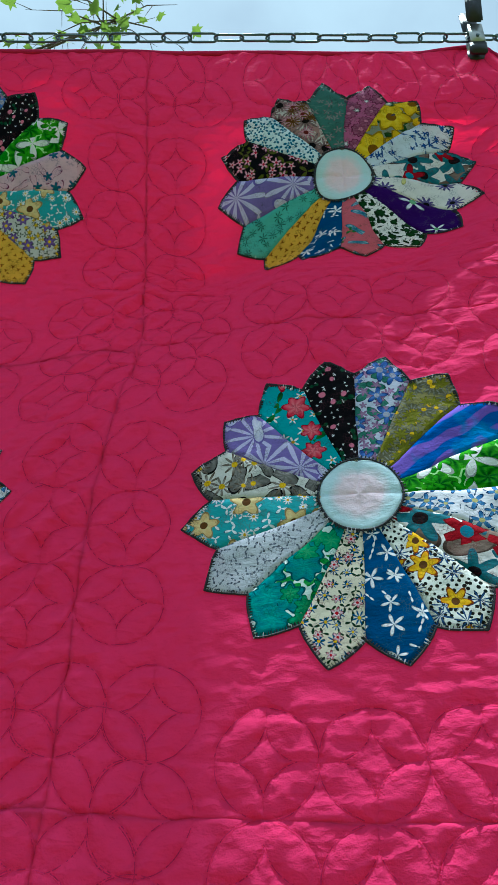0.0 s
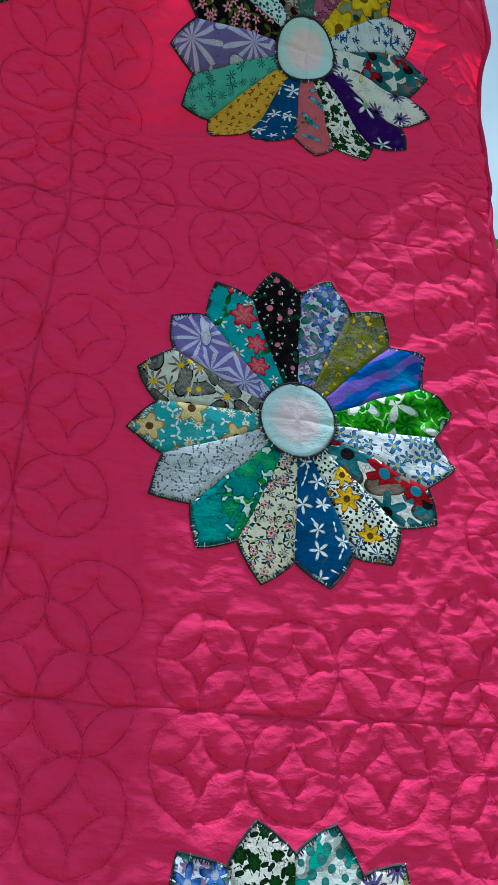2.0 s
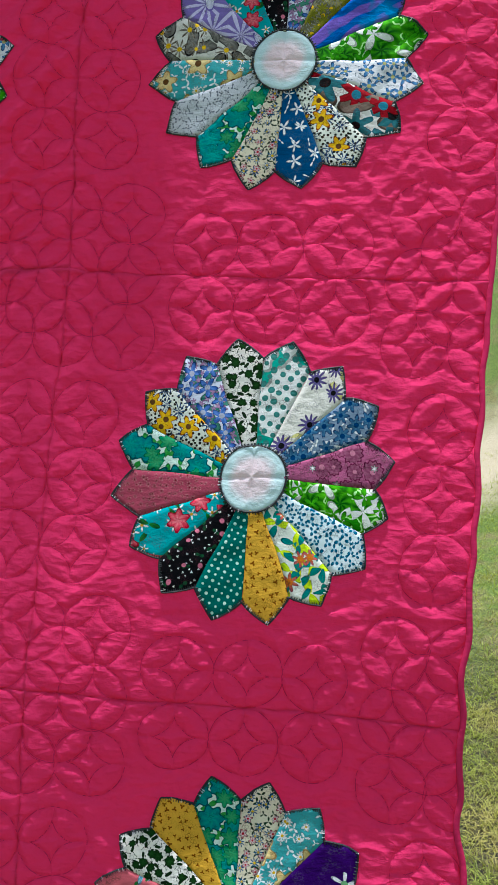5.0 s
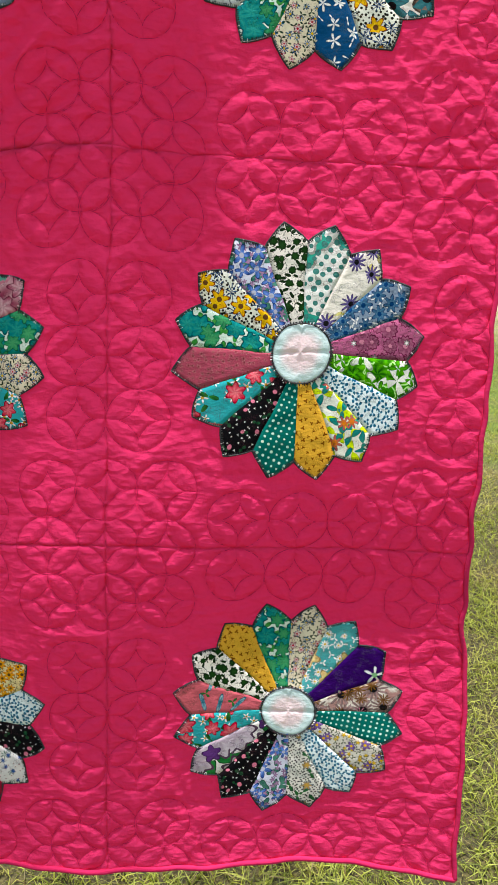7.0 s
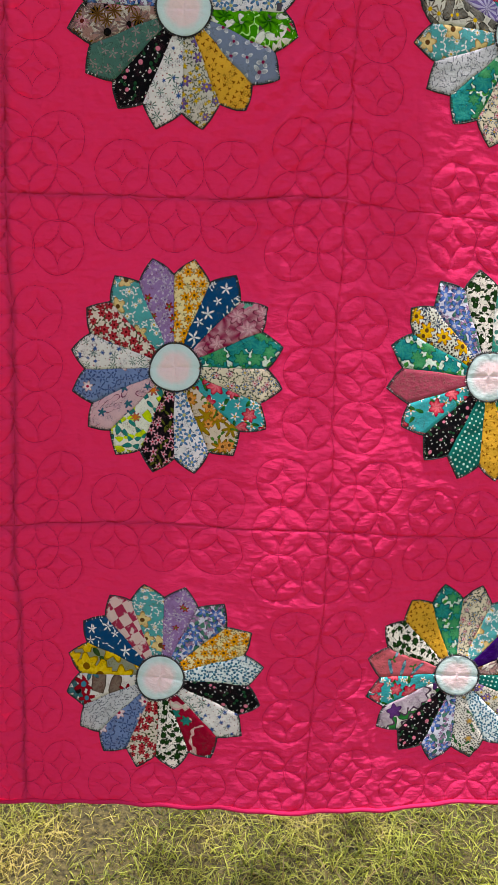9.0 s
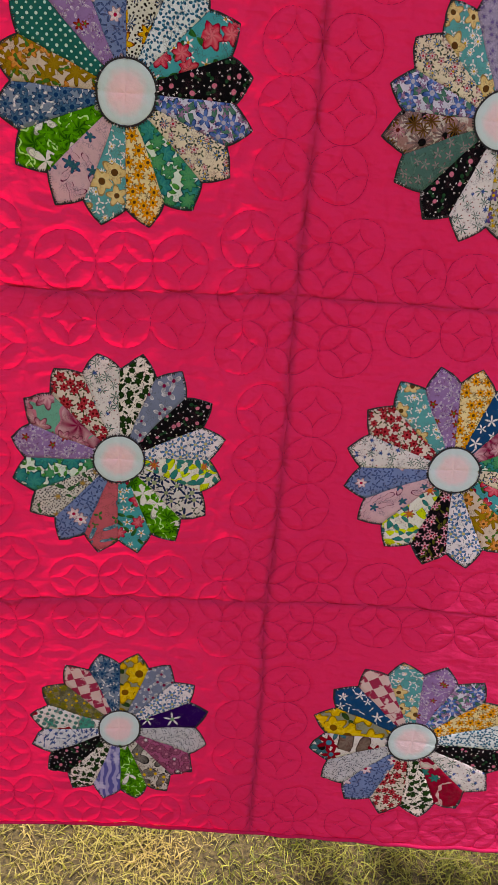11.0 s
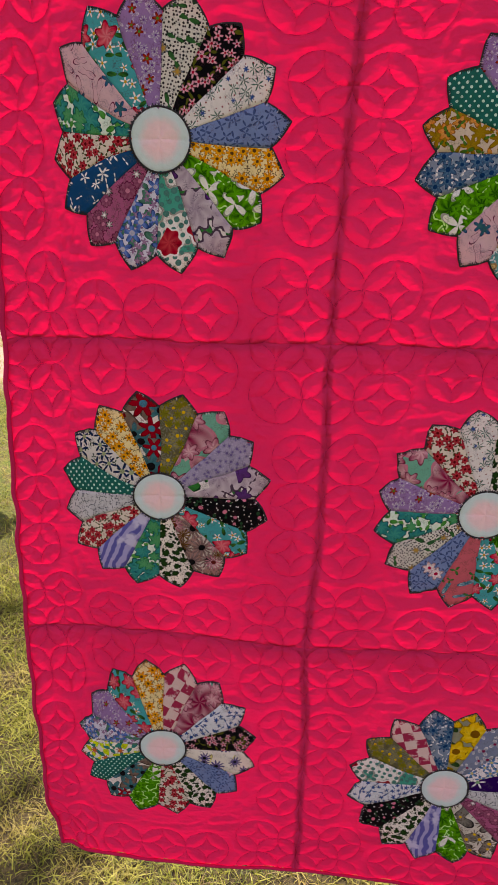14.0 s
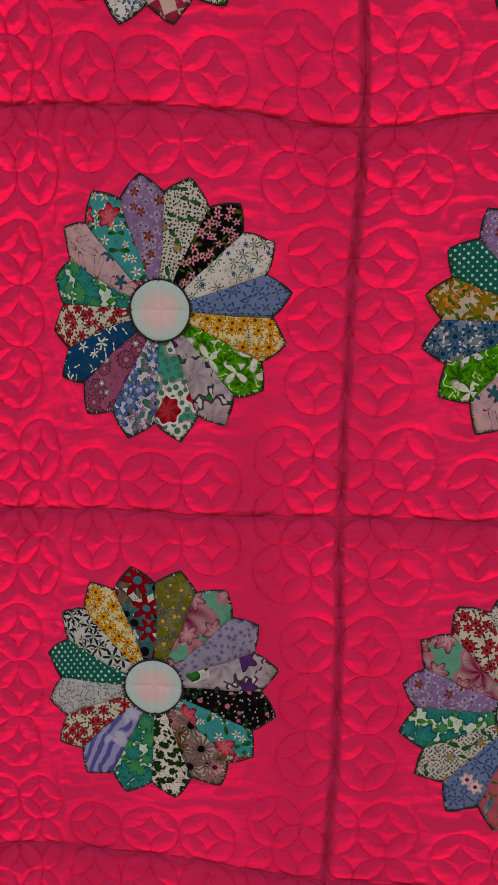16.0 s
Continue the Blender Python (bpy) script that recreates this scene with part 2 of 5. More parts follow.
# ---- printed cottons ----
def flower_group():
    """One layer of printed blossoms: scattered cells, petals, a centre, an outline."""
    g = bpy.data.node_groups.new("blossoms", 'ShaderNodeTree')
    for n, k, d in (("Vector", 'NodeSocketVector', None), ("Scale", 'NodeSocketFloat', 60), ("Scatter", 'NodeSocketFloat', 0.8), ("Size", 'NodeSocketFloat', 0.4),
                    ("Petals", 'NodeSocketFloat', 5), ("Depth", 'NodeSocketFloat', 0.3), ("Density", 'NodeSocketFloat', 1.0), ("Seed", 'NodeSocketVector', None), ("Stretch", 'NodeSocketFloat', 1.0)):
        s = g.interface.new_socket(n, in_out='INPUT', socket_type=k)
        if d is not None:
            s.default_value = d
    for n in ("Petal", "Centre", "Line", "Shade"):
        g.interface.new_socket(n, in_out='OUTPUT', socket_type='NodeSocketFloat')
    gi, go = g.nodes.new("NodeGroupInput"), g.nodes.new("NodeGroupOutput")
    L = g.links.new

    def vec(op, a, b=None):
        v = g.nodes.new("ShaderNodeVectorMath")
        v.operation = op
        L(a, v.inputs[0])
        if b is not None:
            L(b, v.inputs[3] if op == 'SCALE' else v.inputs[1])
        return v
    p = vec('ADD', vec('SCALE', gi.outputs["Vector"], gi.outputs["Scale"]).outputs[0], gi.outputs["Seed"]).outputs[0]
    vo = g.nodes.new("ShaderNodeTexVoronoi")
    vo.voronoi_dimensions = '2D'
    vo.inputs["Scale"].default_value = 1.0
    L(p, vo.inputs["Vector"])
    L(gi.outputs["Scatter"], vo.inputs["Randomness"])
    local = vec('SUBTRACT', p, vo.outputs["Position"]).outputs[0]
    sep = g.nodes.new("ShaderNodeSeparateColor")
    L(vo.outputs["Color"], sep.inputs[0])
    rot = g.nodes.new("ShaderNodeVectorRotate")
    rot.rotation_type = 'Z_AXIS'
    L(local, rot.inputs["Vector"])
    L(math_node(g, 'MULTIPLY', sep.outputs[0], 6.283), rot.inputs["Angle"])
    xyz = g.nodes.new("ShaderNodeSeparateXYZ")
    L(rot.outputs[0], xyz.inputs[0])
    x, y = xyz.outputs[0], math_node(g, 'MULTIPLY', xyz.outputs[1], gi.outputs["Stretch"])
    r = math_node(g, 'SQRT', math_node(g, 'ADD', math_node(g, 'MULTIPLY', x, x), math_node(g, 'MULTIPLY', y, y)))
    th = math_node(g, 'ARCTAN2', y, x)
    wave = math_node(g, 'COSINE', math_node(g, 'MULTIPLY', th, gi.outputs["Petals"]))
    size = math_node(g, 'MULTIPLY', gi.outputs["Size"], math_node(g, 'ADD', 0.75, math_node(g, 'MULTIPLY', sep.outputs[2], 0.4)))
    edge = math_node(g, 'MULTIPLY', size, math_node(g, 'ADD', 1.0, math_node(g, 'MULTIPLY', gi.outputs["Depth"], math_node(g, 'SUBTRACT', wave, 1.0))))
    on = math_node(g, 'LESS_THAN', sep.outputs[1], gi.outputs["Density"])
    petal = math_node(g, 'MULTIPLY', math_node(g, 'LESS_THAN', r, edge), on)
    centre = math_node(g, 'MULTIPLY', math_node(g, 'LESS_THAN', r, math_node(g, 'MULTIPLY', size, 0.24)), on)
    inner = math_node(g, 'GREATER_THAN', r, math_node(g, 'MULTIPLY', edge, 0.86))
    L(petal, go.inputs["Petal"])
    L(centre, go.inputs["Centre"])
    L(math_node(g, 'MULTIPLY', inner, petal), go.inputs["Line"])
    sh = math_node(g, 'DIVIDE', r, math_node(g, 'MAXIMUM', size, 0.001))
    L(math_node(g, 'ADD', math_node(g, 'MULTIPLY', sh, 0.8), math_node(g, 'MULTIPLY', math_node(g, 'SINE', math_node(g, 'ADD', math_node(g, 'MULTIPLY', th, 7.0), math_node(g, 'MULTIPLY', r, 9.0))), 0.2)), go.inputs["Shade"])
    return g


BLOSSOMS = flower_group()
BOLD = ("green_rose_cotton", "jade_rose_cotton", "crimson_rose_cotton", "scarlet_teal_flower_cotton", "deep_purple_cotton", "lilac_frond_cotton", "green_sketch_leaf_cotton", "big_yellow_flower_cotton")


def print_cloth(name, ground, layers, ground2=None):
    ground = tuple(min(0.82, v * 1.04) for v in ground) if min(ground) > 0.5 else ground     # layers: (scale, scatter, size, petals, depth, density, stretch, colour, inner, centre, line)
    def colour(nt):
        uv = coords(nt, "UV")
        if ground2 is None:
            base = mix(nt, ramp(nt, noise_tex(nt, uv, 40.0, 3), 0.3, 0.7), tuple(v * 0.94 for v in ground), tuple(min(1, v * 1.05) for v in ground))
        else:
            base = mix(nt, ramp(nt, noise_tex(nt, uv, 55.0, 4), 0.47, 0.53), ground, ground2)
        for i, (scale, scatter, size, petals, depth, density, stretch, col, inner, centre, line) in enumerate(layers):
            col, inner = (tuple(v * (0.75 if max(c) < 0.62 else 1.0) for v in c) for c in (col, inner))
            gn = nt.nodes.new("ShaderNodeGroup")
            gn.node_tree = BLOSSOMS
            nt.links.new(uv, gn.inputs["Vector"])
            fine = 1.0 if (scale > 90 or name in BOLD) else 1.3
            for k, v in (("Scale", scale * fine), ("Scatter", scatter), ("Size", size * (1.12 if scale > 90 else 1.42)), ("Petals", petals), ("Depth", depth), ("Density", min(1.0, density * 1.55)), ("Stretch", stretch)):
                gn.inputs[k].default_value = v
            gn.inputs["Seed"].default_value = (i * 7.31 + len(name) * 0.77, i * 3.17 + len(name) * 1.31, 0)
            c = mix(nt, gn.outputs["Shade"], inner, col)
            base = mix(nt, gn.outputs["Petal"], base, c)
            if line is not None:
                base = mix(nt, gn.outputs["Line"], base, line)
            elif scale < 75 and max(col) > 0.12:
                base = mix(nt, math_node(nt, 'MULTIPLY', gn.outputs["Line"], 0.7), base, tuple(v * 0.4 for v in col))
            if centre is not None:
                base = mix(nt, gn.outputs["Centre"], base, centre)
        # printed hatching and the weave's uneven take-up of ink
        vein = node(nt, "ShaderNodeTexVoronoi", Scale=330.0)
        vein.feature = 'DISTANCE_TO_EDGE'
        nt.links.new(uv, vein.inputs["Vector"])
        ink = math_node(nt, 'MULTIPLY', ramp(nt, vein.outputs[0], 0.09, 0.02), ramp(nt, noise_tex(nt, uv, 70.0, 3), 0.47, 0.62))
        base = mix(nt, math_node(nt, 'MULTIPLY', ink, 0.5), base, tuple(v * 0.25 for v in layers[-1][7]))
        return mix(nt, math_node(nt, 'MULTIPLY', ramp(nt, noise_tex(nt, uv, 420.0, 3), 0.5, 0.8), 0.10), base, tuple(v * 0.45 for v in ground))
    return cloth(name, ground, None, 0.12, colour, 1100.0)


def stripes_cloth(name, a, b, c, scale, kind):
    def colour(nt):
        uv = coords(nt, "UV")
        w = node(nt, "ShaderNodeTexWave", Scale=scale, Distortion=5.0 if kind != "check" else 0.0, Detail=2.0)
        w.inputs["Detail Scale"].default_value = 1.2
        nt.links.new(uv, w.inputs["Vector"])
        base = mix(nt, ramp(nt, w.outputs[1], 0.35, 0.65), a, b)
        if kind == "check":
            ck = node(nt, "ShaderNodeTexChecker", Scale=scale)
            nt.links.new(uv, ck.inputs["Vector"])
            base = mix(nt, ck.outputs[1], a, b)
        return mix(nt, ramp(nt, noise_tex(nt, uv, scale * 1.3, 3), 0.52, 0.6), base, c)
    return cloth(name, a, None, 0.12, colour, 1100.0)


W_, K_ = (0.80, 0.77, 0.79), (0.015, 0.015, 0.02)
CREAM, LEAF, DKLEAF = (0.72, 0.66, 0.56), (0.10, 0.36, 0.10), (0.02, 0.11, 0.06)
TEAL, AQUA, NAVY, BLUE = (0.05, 0.36, 0.38), (0.17, 0.50, 0.52), (0.02, 0.09, 0.22), (0.10, 0.22, 0.55)
RED, ROSE, PALE, LILAC = (0.50, 0.02, 0.05), (0.62, 0.15, 0.25), (0.68, 0.48, 0.54), (0.42, 0.34, 0.60)
YEL, MUST, ORANGE, BROWN = (0.70, 0.50, 0.07), (0.62, 0.40, 0.10), (0.70, 0.30, 0.05), (0.20, 0.11, 0.05)
PURP, GREY, SKY = (0.25, 0.12, 0.36), (0.36, 0.37, 0.40), (0.38, 0.50, 0.66)

PRINTS = {
    "A": print_cloth("teal_dotted_cotton", (0.0, 0.21, 0.19), [(125, 0.0, 0.2, 1, 0.0, 1, 1, (0.55, 0.75, 0.7), (0.55, 0.75, 0.7), None, None)]),
    "B": print_cloth("black_berry_cotton", K_, [(110, 0.9, 0.16, 3, 0.4, 0.8, 1, W_, W_, None, None), (34, 0.8, 0.2, 2, 0.5, 0.6, 1, (0.1, 0.25, 0.14), DKLEAF, None, None), (34, 0.8, 0.14, 1, 0.2, 0.6, 1.2, (0.7, 0.3, 0.4), (0.7, 0.3, 0.4), None, None)]),
    "C": print_cloth("navy_sprig_cotton", (0.035, 0.13, 0.27), [(34, 0.7, 0.30, 5, 0.55, 0.4, 1, (0.78, 0.8, 0.82), W_, None, None), (60, 0.9, 0.36, 2, 0.8, 0.3, 1.8, (0.75, 0.78, 0.8), W_, None, None)]),
    "D": print_cloth("mustard_cotton", (0.72, 0.47, 0.14), [(75, 0.5, 0.2, 3, 0.35, 1, 1, (0.30, 0.12, 0.02), (0.45, 0.2, 0.03), None, None)]),
    "E": print_cloth("green_rose_cotton", (0.08, 0.34, 0.015), [(30, 0.6, 0.52, 6, 0.16, 1, 1, (0.24, 0.62, 0.06), (0.03, 0.2, 0.01), None, (0.55, 0.8, 0.4)), (26, 0.9, 0.5, 4, 0.5, 0.45, 1, (0.70, 0.74, 0.66), W_, None, None), (40, 0.8, 0.36, 4, 0.5, 0.5, 1, (0.10, 0.40, 0.02), (0.2, 0.6, 0.05), None, None)]),
    "F": print_cloth("blue_tulip_cotton", (0.70, 0.75, 0.80), [(80, 0.5, 0.48, 3, 0.4, 1, 1.3, (0.01, 0.13, 0.26), (0.12, 0.38, 0.55), (0.5, 0.65, 0.75), None)]),
    "G": print_cloth("turquoise_rose_cotton", (0.10, 0.43, 0.47), [(42, 0.9, 0.28, 5, 0.5, 0.55, 1, W_, W_, MUST, None), (30, 0.9, 0.4, 2, 0.7, 0.4, 1.6, DKLEAF, LEAF, None, None), (24, 0.9, 0.34, 6, 0.18, 0.5, 1, (0.62, 0.04, 0.10), (0.75, 0.3, 0.34), None, None)]),
    "H": print_cloth("teal_bouquet_cotton", (0.66, 0.74, 0.70), [(44, 0.8, 0.55, 2, 0.5, 0.9, 1.4, (0.10, 0.42, 0.10), (0.2, 0.55, 0.2), None, None), (28, 0.8, 0.46, 7, 0.14, 0.75, 1, (0.01, 0.30, 0.38), (0.1, 0.5, 0.45), None, None), (34, 0.9, 0.4, 6, 0.2, 0.4, 1, (0.05, 0.42, 0.25), (0.2, 0.55, 0.3), None, None)]),
    "I": print_cloth("cream_star_cotton", CREAM, [(70, 0.6, 0.34, 3, 0.85, 0.6, 1, (0.05, 0.09, 0.04), DKLEAF, None, None), (60, 0.6, 0.32, 8, 0.5, 0.45, 1, (0.05, 0.22, 0.45), (0.05, 0.22, 0.45), YEL, None), (50, 0.7, 0.26, 5, 0.25, 0.4, 1, (0.55, 0.03, 0.08), W_, RED, K_)]),
    "J": print_cloth("white_blue_flower_cotton", (0.74, 0.72, 0.76), [(75, 0.9, 0.22, 2, 0.7, 0.7, 1.8, (0.1, 0.2, 0.3), NAVY, None, None), (46, 0.7, 0.42, 5, 0.38, 0.7, 1, (0.10, 0.24, 0.48), (0.25, 0.42, 0.65), (0.6, 0.55, 0.3), (0.03, 0.08, 0.2))]),
    "K": print_cloth("lilac_frond_cotton", (0.30, 0.24, 0.50), [(20, 0.8, 0.62, 11, 0.6, 0.85, 1, (0.68, 0.64, 0.80), (0.6, 0.55, 0.75), None, None), (26, 0.8, 0.4, 2, 0.3, 0.4, 1.5, (0.55, 0.52, 0.7), (0.75, 0.72, 0.8), None, (0.25, 0.2, 0.45))]),
    "L": print_cloth("grey_leaf_cotton", (0.62, 0.60, 0.57), [(30, 0.8, 0.5, 2, 0.25, 0.7, 1.3, (0.16, 0.15, 0.14), (0.4, 0.38, 0.36), None, K_), (40, 0.9, 0.45, 9, 0.5, 0.45, 1, (0.12, 0.08, 0.05), (0.55, 0.5, 0.45), YEL, None)]),
    "M": print_cloth("aqua_daisy_cotton", (0.16, 0.44, 0.47), [(58, 0.9, 0.4, 3, 0.8, 0.6, 1.2, (0.66, 0.72, 0.74), W_, None, (0.1, 0.2, 0.28)), (48, 0.9, 0.28, 9, 0.3, 0.35, 1, W_, W_, YEL, None), (22, 0.9, 0.36, 5, 0.22, 0.35, 1, (0.72, 0.52, 0.28), (0.75, 0.65, 0.4), BROWN, None)]),
    "N": print_cloth("grey_paisley_cotton", (0.58, 0.58, 0.62), [(140, 0.9, 0.42, 2, 0.45, 0.9, 1.5, (0.10, 0.11, 0.15), (0.4, 0.42, 0.5), None, K_), (170, 0.9, 0.2, 5, 0.3, 0.7, 1, (0.2, 0.24, 0.34), W_, None, None)]),
    "O": print_cloth("hydrangea_cotton", (0.62, 0.62, 0.72), [(44, 0.9, 0.5, 2, 0.3, 0.6, 1.4, (0.09, 0.26, 0.22), (0.2, 0.42, 0.34), None, None), (95, 0.8, 0.42, 5, 0.3, 0.55, 1, (0.38, 0.22, 0.42), (0.6, 0.42, 0.6), None, None), (34, 0.9, 0.42, 5, 0.34, 0.55, 1, (0.08, 0.17, 0.48), (0.25, 0.36, 0.68), (0.5, 0.5, 0.6), None)]),
    "P": print_cloth("olive_daisy_cotton", (0.19, 0.18, 0.12), [(48, 0.9, 0.5, 12, 0.4, 0.8, 1, (0.50, 0.50, 0.44), (0.25, 0.24, 0.18), YEL, None), (52, 0.9, 0.4, 7, 0.25, 0.5, 1, (0.48, 0.44, 0.10), (0.3, 0.3, 0.06), None, None)], (0.34, 0.31, 0.16)),
    "Q": stripes_cloth("blue_ikat_cotton", (0.02, 0.17, 0.48), (0.28, 0.20, 0.55), (0.06, 0.30, 0.55), 14.0, "wave"),
    "R": print_cloth("scarlet_teal_flower_cotton", (0.70, 0.67, 0.66), [(26, 0.8, 0.5, 2, 0.2, 0.45, 1.3, (0.27, 0.20, 0.17), (0.4, 0.32, 0.28), None, None), (26, 0.8, 0.46, 6, 0.3, 0.55, 1, (0.16, 0.38, 0.42), (0.08, 0.25, 0.3), K_, (0.08, 0.2, 0.25)), (26, 0.9, 0.4, 6, 0.3, 0.35, 1, (0.55, 0.02, 0.05), (0.5, 0.03, 0.06), (0.1, 0.3, 0.4), None)]),
    "S": print_cloth("yellow_rose_dot_cotton", (0.68, 0.68, 0.64), [(190, 0.7, 0.26, 1, 0, 0.8, 1, (0.05, 0.06, 0.04), K_, None, None), (40, 0.9, 0.5, 9, 0.8, 0.5, 1.5, (0.06, 0.12, 0.24), (0.1, 0.2, 0.4), None, None), (30, 0.9, 0.38, 6, 0.25, 0.38, 1, (0.68, 0.36, 0.03), (0.80, 0.60, 0.12), BROWN, (0.3, 0.1, 0.02))]),
    "T": print_cloth("dark_green_leaf_cotton", (0.76, 0.72, 0.70), [(150, 0.9, 0.40, 2, 0.6, 0.8, 2.2, (0.015, 0.02, 0.012), (0.03, 0.05, 0.02), None, None), (95, 0.9, 0.34, 2, 0.2, 0.75, 1.3, (0.02, 0.03, 0.015), (0.03, 0.09, 0.03), None, None), (52, 0.8, 0.30, 7, 0.12, 0.6, 1.1, (0.015, 0.05, 0.015), (0.05, 0.15, 0.04), None, None)]),
    "U": print_cloth("pink_bandana_cotton", (0.50, 0.20, 0.33), [(120, 0.7, 0.3, 4, 0.4, 0.9, 1, (0.32, 0.09, 0.18), (0.6, 0.32, 0.42), None, None), (34, 0.6, 0.4, 12, 0.08, 0.6, 1, (0.58, 0.28, 0.40), (0.4, 0.14, 0.25), (0.6, 0.3, 0.4), (0.22, 0.05, 0.12)), (34, 0.8, 0.2, 6, 0.3, 0.3, 1, K_, W_, W_, K_)]),
    "V": print_cloth("dusty_rose_calico", (0.48, 0.15, 0.21), [(130, 0.7, 0.32, 5, 0.4, 0.8, 1, (0.68, 0.45, 0.45), (0.3, 0.04, 0.08), (0.25, 0.03, 0.06), None)]),
    "W": print_cloth("lavender_vine_cotton", (0.40, 0.28, 0.50), [(52, 0.9, 0.4, 3, 0.75, 0.6, 1.4, (0.68, 0.60, 0.72), (0.5, 0.38, 0.6), None, (0.7, 0.66, 0.75)), (56, 0.9, 0.3, 8, 0.35, 0.4, 1, W_, LILAC, PURP, None), (38, 0.9, 0.22, 5, 0.3, 0.35, 1, (0.5, 0.03, 0.06), (0.6, 0.2, 0.1), LEAF, None)]),
    "X": print_cloth("cream_marigold_cotton", (0.80, 0.69, 0.46), [(85, 0.9, 0.3, 4, 0.8, 0.7, 1.2, (0.08, 0.06, 0.02), BROWN, None, None), (46, 0.6, 0.38, 7, 0.25, 0.75, 1, (0.74, 0.28, 0.01), (0.80, 0.48, 0.03), BROWN, None)]),
    "Y": print_cloth("red_rose_sprig_cotton", (0.68, 0.62, 0.58), [(80, 0.9, 0.42, 2, 0.6, 0.8, 1.6, (0.08, 0.13, 0.05), (0.15, 0.2, 0.08), None, None), (50, 0.7, 0.36, 6, 0.2, 0.7, 1, (0.46, 0.02, 0.05), (0.62, 0.16, 0.18), (0.2, 0.01, 0.02), None)]),
    "Z": print_cloth("white_sprig_cotton", (0.72, 0.69, 0.70), [(120, 0.4, 0.1, 1, 0, 1, 1, (0.25, 0.12, 0.15), RED, None, None), (52, 0.9, 0.46, 7, 0.85, 0.35, 1.3, (0.10, 0.22, 0.20), (0.1, 0.3, 0.25), None, None), (60, 0.9, 0.22, 6, 0.3, 0.25, 1, (0.2, 0.26, 0.5), BLUE, None, None)]),
    "a": print_cloth("slate_foliage_cotton", (0.27, 0.34, 0.54), [(60, 0.8, 0.5, 4, 0.75, 0.9, 1.3, (0.13, 0.19, 0.40), (0.18, 0.25, 0.46), None, None), (26, 0.9, 0.3, 6, 0.2, 0.25, 1, (0.66, 0.45, 0.5), W_, (0.5, 0.05, 0.12), None)]),
    "b": print_cloth("pale_pink_outline_cotton", (0.68, 0.50, 0.55), [(34, 0.9, 0.5, 2, 0.35, 0.4, 1.6, (0.66, 0.46, 0.52), PALE, None, (0.22, 0.05, 0.12)), (38, 0.9, 0.3, 5, 0.3, 0.25, 1, (0.08, 0.18, 0.45), (0.1, 0.3, 0.3), None, None)]),
    "c": print_cloth("lime_leaf_cotton", (0.72, 0.72, 0.68), [(30, 0.8, 0.75, 2, 0.5, 1, 1.7, (0.50, 0.62, 0.04), (0.64, 0.74, 0.1), None, None), (34, 0.9, 0.6, 2, 0.5, 0.6, 1.7, (0.02, 0.33, 0.40), (0.1, 0.42, 0.35), None, None), (30, 0.9, 0.28, 7, 0.3, 0.2, 1, (0.6, 0.2, 0.36), ORANGE, None, None)]),
    "d": print_cloth("black_blossom_cotton", K_, [(36, 0.9, 0.5, 3, 0.8, 0.6, 1.7, (0.24, 0.26, 0.06), (0.2, 0.22, 0.05), None, None), (62, 0.9, 0.4, 5, 0.35, 0.5, 1, (0.66, 0.30, 0.42), (0.75, 0.55, 0.6), (0.5, 0.05, 0.1), None)]),
    "e": print_cloth("mustard_bouquet_cotton", (0.66, 0.57, 0.50), [(30, 0.8, 0.5, 7, 0.3, 0.75, 1, (0.42, 0.27, 0.04), (0.56, 0.4, 0.08), None, (0.25, 0.14, 0.02)), (34, 0.9, 0.36, 6, 0.2, 0.4, 1, (0.70, 0.32, 0.10), (0.7, 0.42, 0.2), BROWN, None), (46, 0.9, 0.36, 2, 0.5, 0.4, 1.5, (0.25, 0.3, 0.06), LEAF, None, None)]),
    "f": print_cloth("jade_rose_cotton", (0.22, 0.48, 0.40), [(15, 0.8, 0.5, 5, 0.14, 0.9, 1, (0.72, 0.55, 0.58), (0.45, 0.06, 0.16), None, (0.6, 0.3, 0.38)), (26, 0.9, 0.34, 6, 0.2, 0.4, 1, (0.55, 0.12, 0.24), (0.72, 0.5, 0.55), None, None)]),
    "g": print_cloth("teal_pebble_cotton", (0.10, 0.42, 0.36), [(16, 0.9, 0.50, 7, 0.10, 0.55, 1, (0.70, 0.72, 0.70), W_, None, None), (92, 0.3, 0.30, 1, 0, 0.95, 1, (0.12, 0.36, 0.34), (0.2, 0.42, 0.4), None, None), (13, 0.9, 0.30, 7, 0.10, 0.35, 1, (0.50, 0.03, 0.07), (0.62, 0.14, 0.16), None, W_)]),
    "h": print_cloth("cream_violet_cotton", (0.73, 0.69, 0.66), [(30, 0.9, 0.42, 2, 0.6, 0.35, 1.8, (0.66, 0.60, 0.25), (0.7, 0.66, 0.4), None, None), (28, 0.9, 0.36, 11, 0.3, 0.4, 1, (0.20, 0.15, 0.38), (0.3, 0.26, 0.5), K_, None)]),
    "i": print_cloth("blue_garden_cotton", (0.30, 0.36, 0.46), [(70, 0.9, 0.45, 2, 0.5, 0.8, 1.6, (0.55, 0.60, 0.64), W_, None, NAVY), (40, 0.9, 0.46, 7, 0.25, 0.7, 1, (0.06, 0.15, 0.32), (0.2, 0.36, 0.52), NAVY, (0.02, 0.06, 0.16))]),
    "j": print_cloth("deep_purple_cotton", (0.065, 0.008, 0.17), [(20, 0.9, 0.22, 5, 0.7, 0.4, 1, (0.72, 0.7, 0.78), W_, (0.3, 0.5, 0.3), None)]),
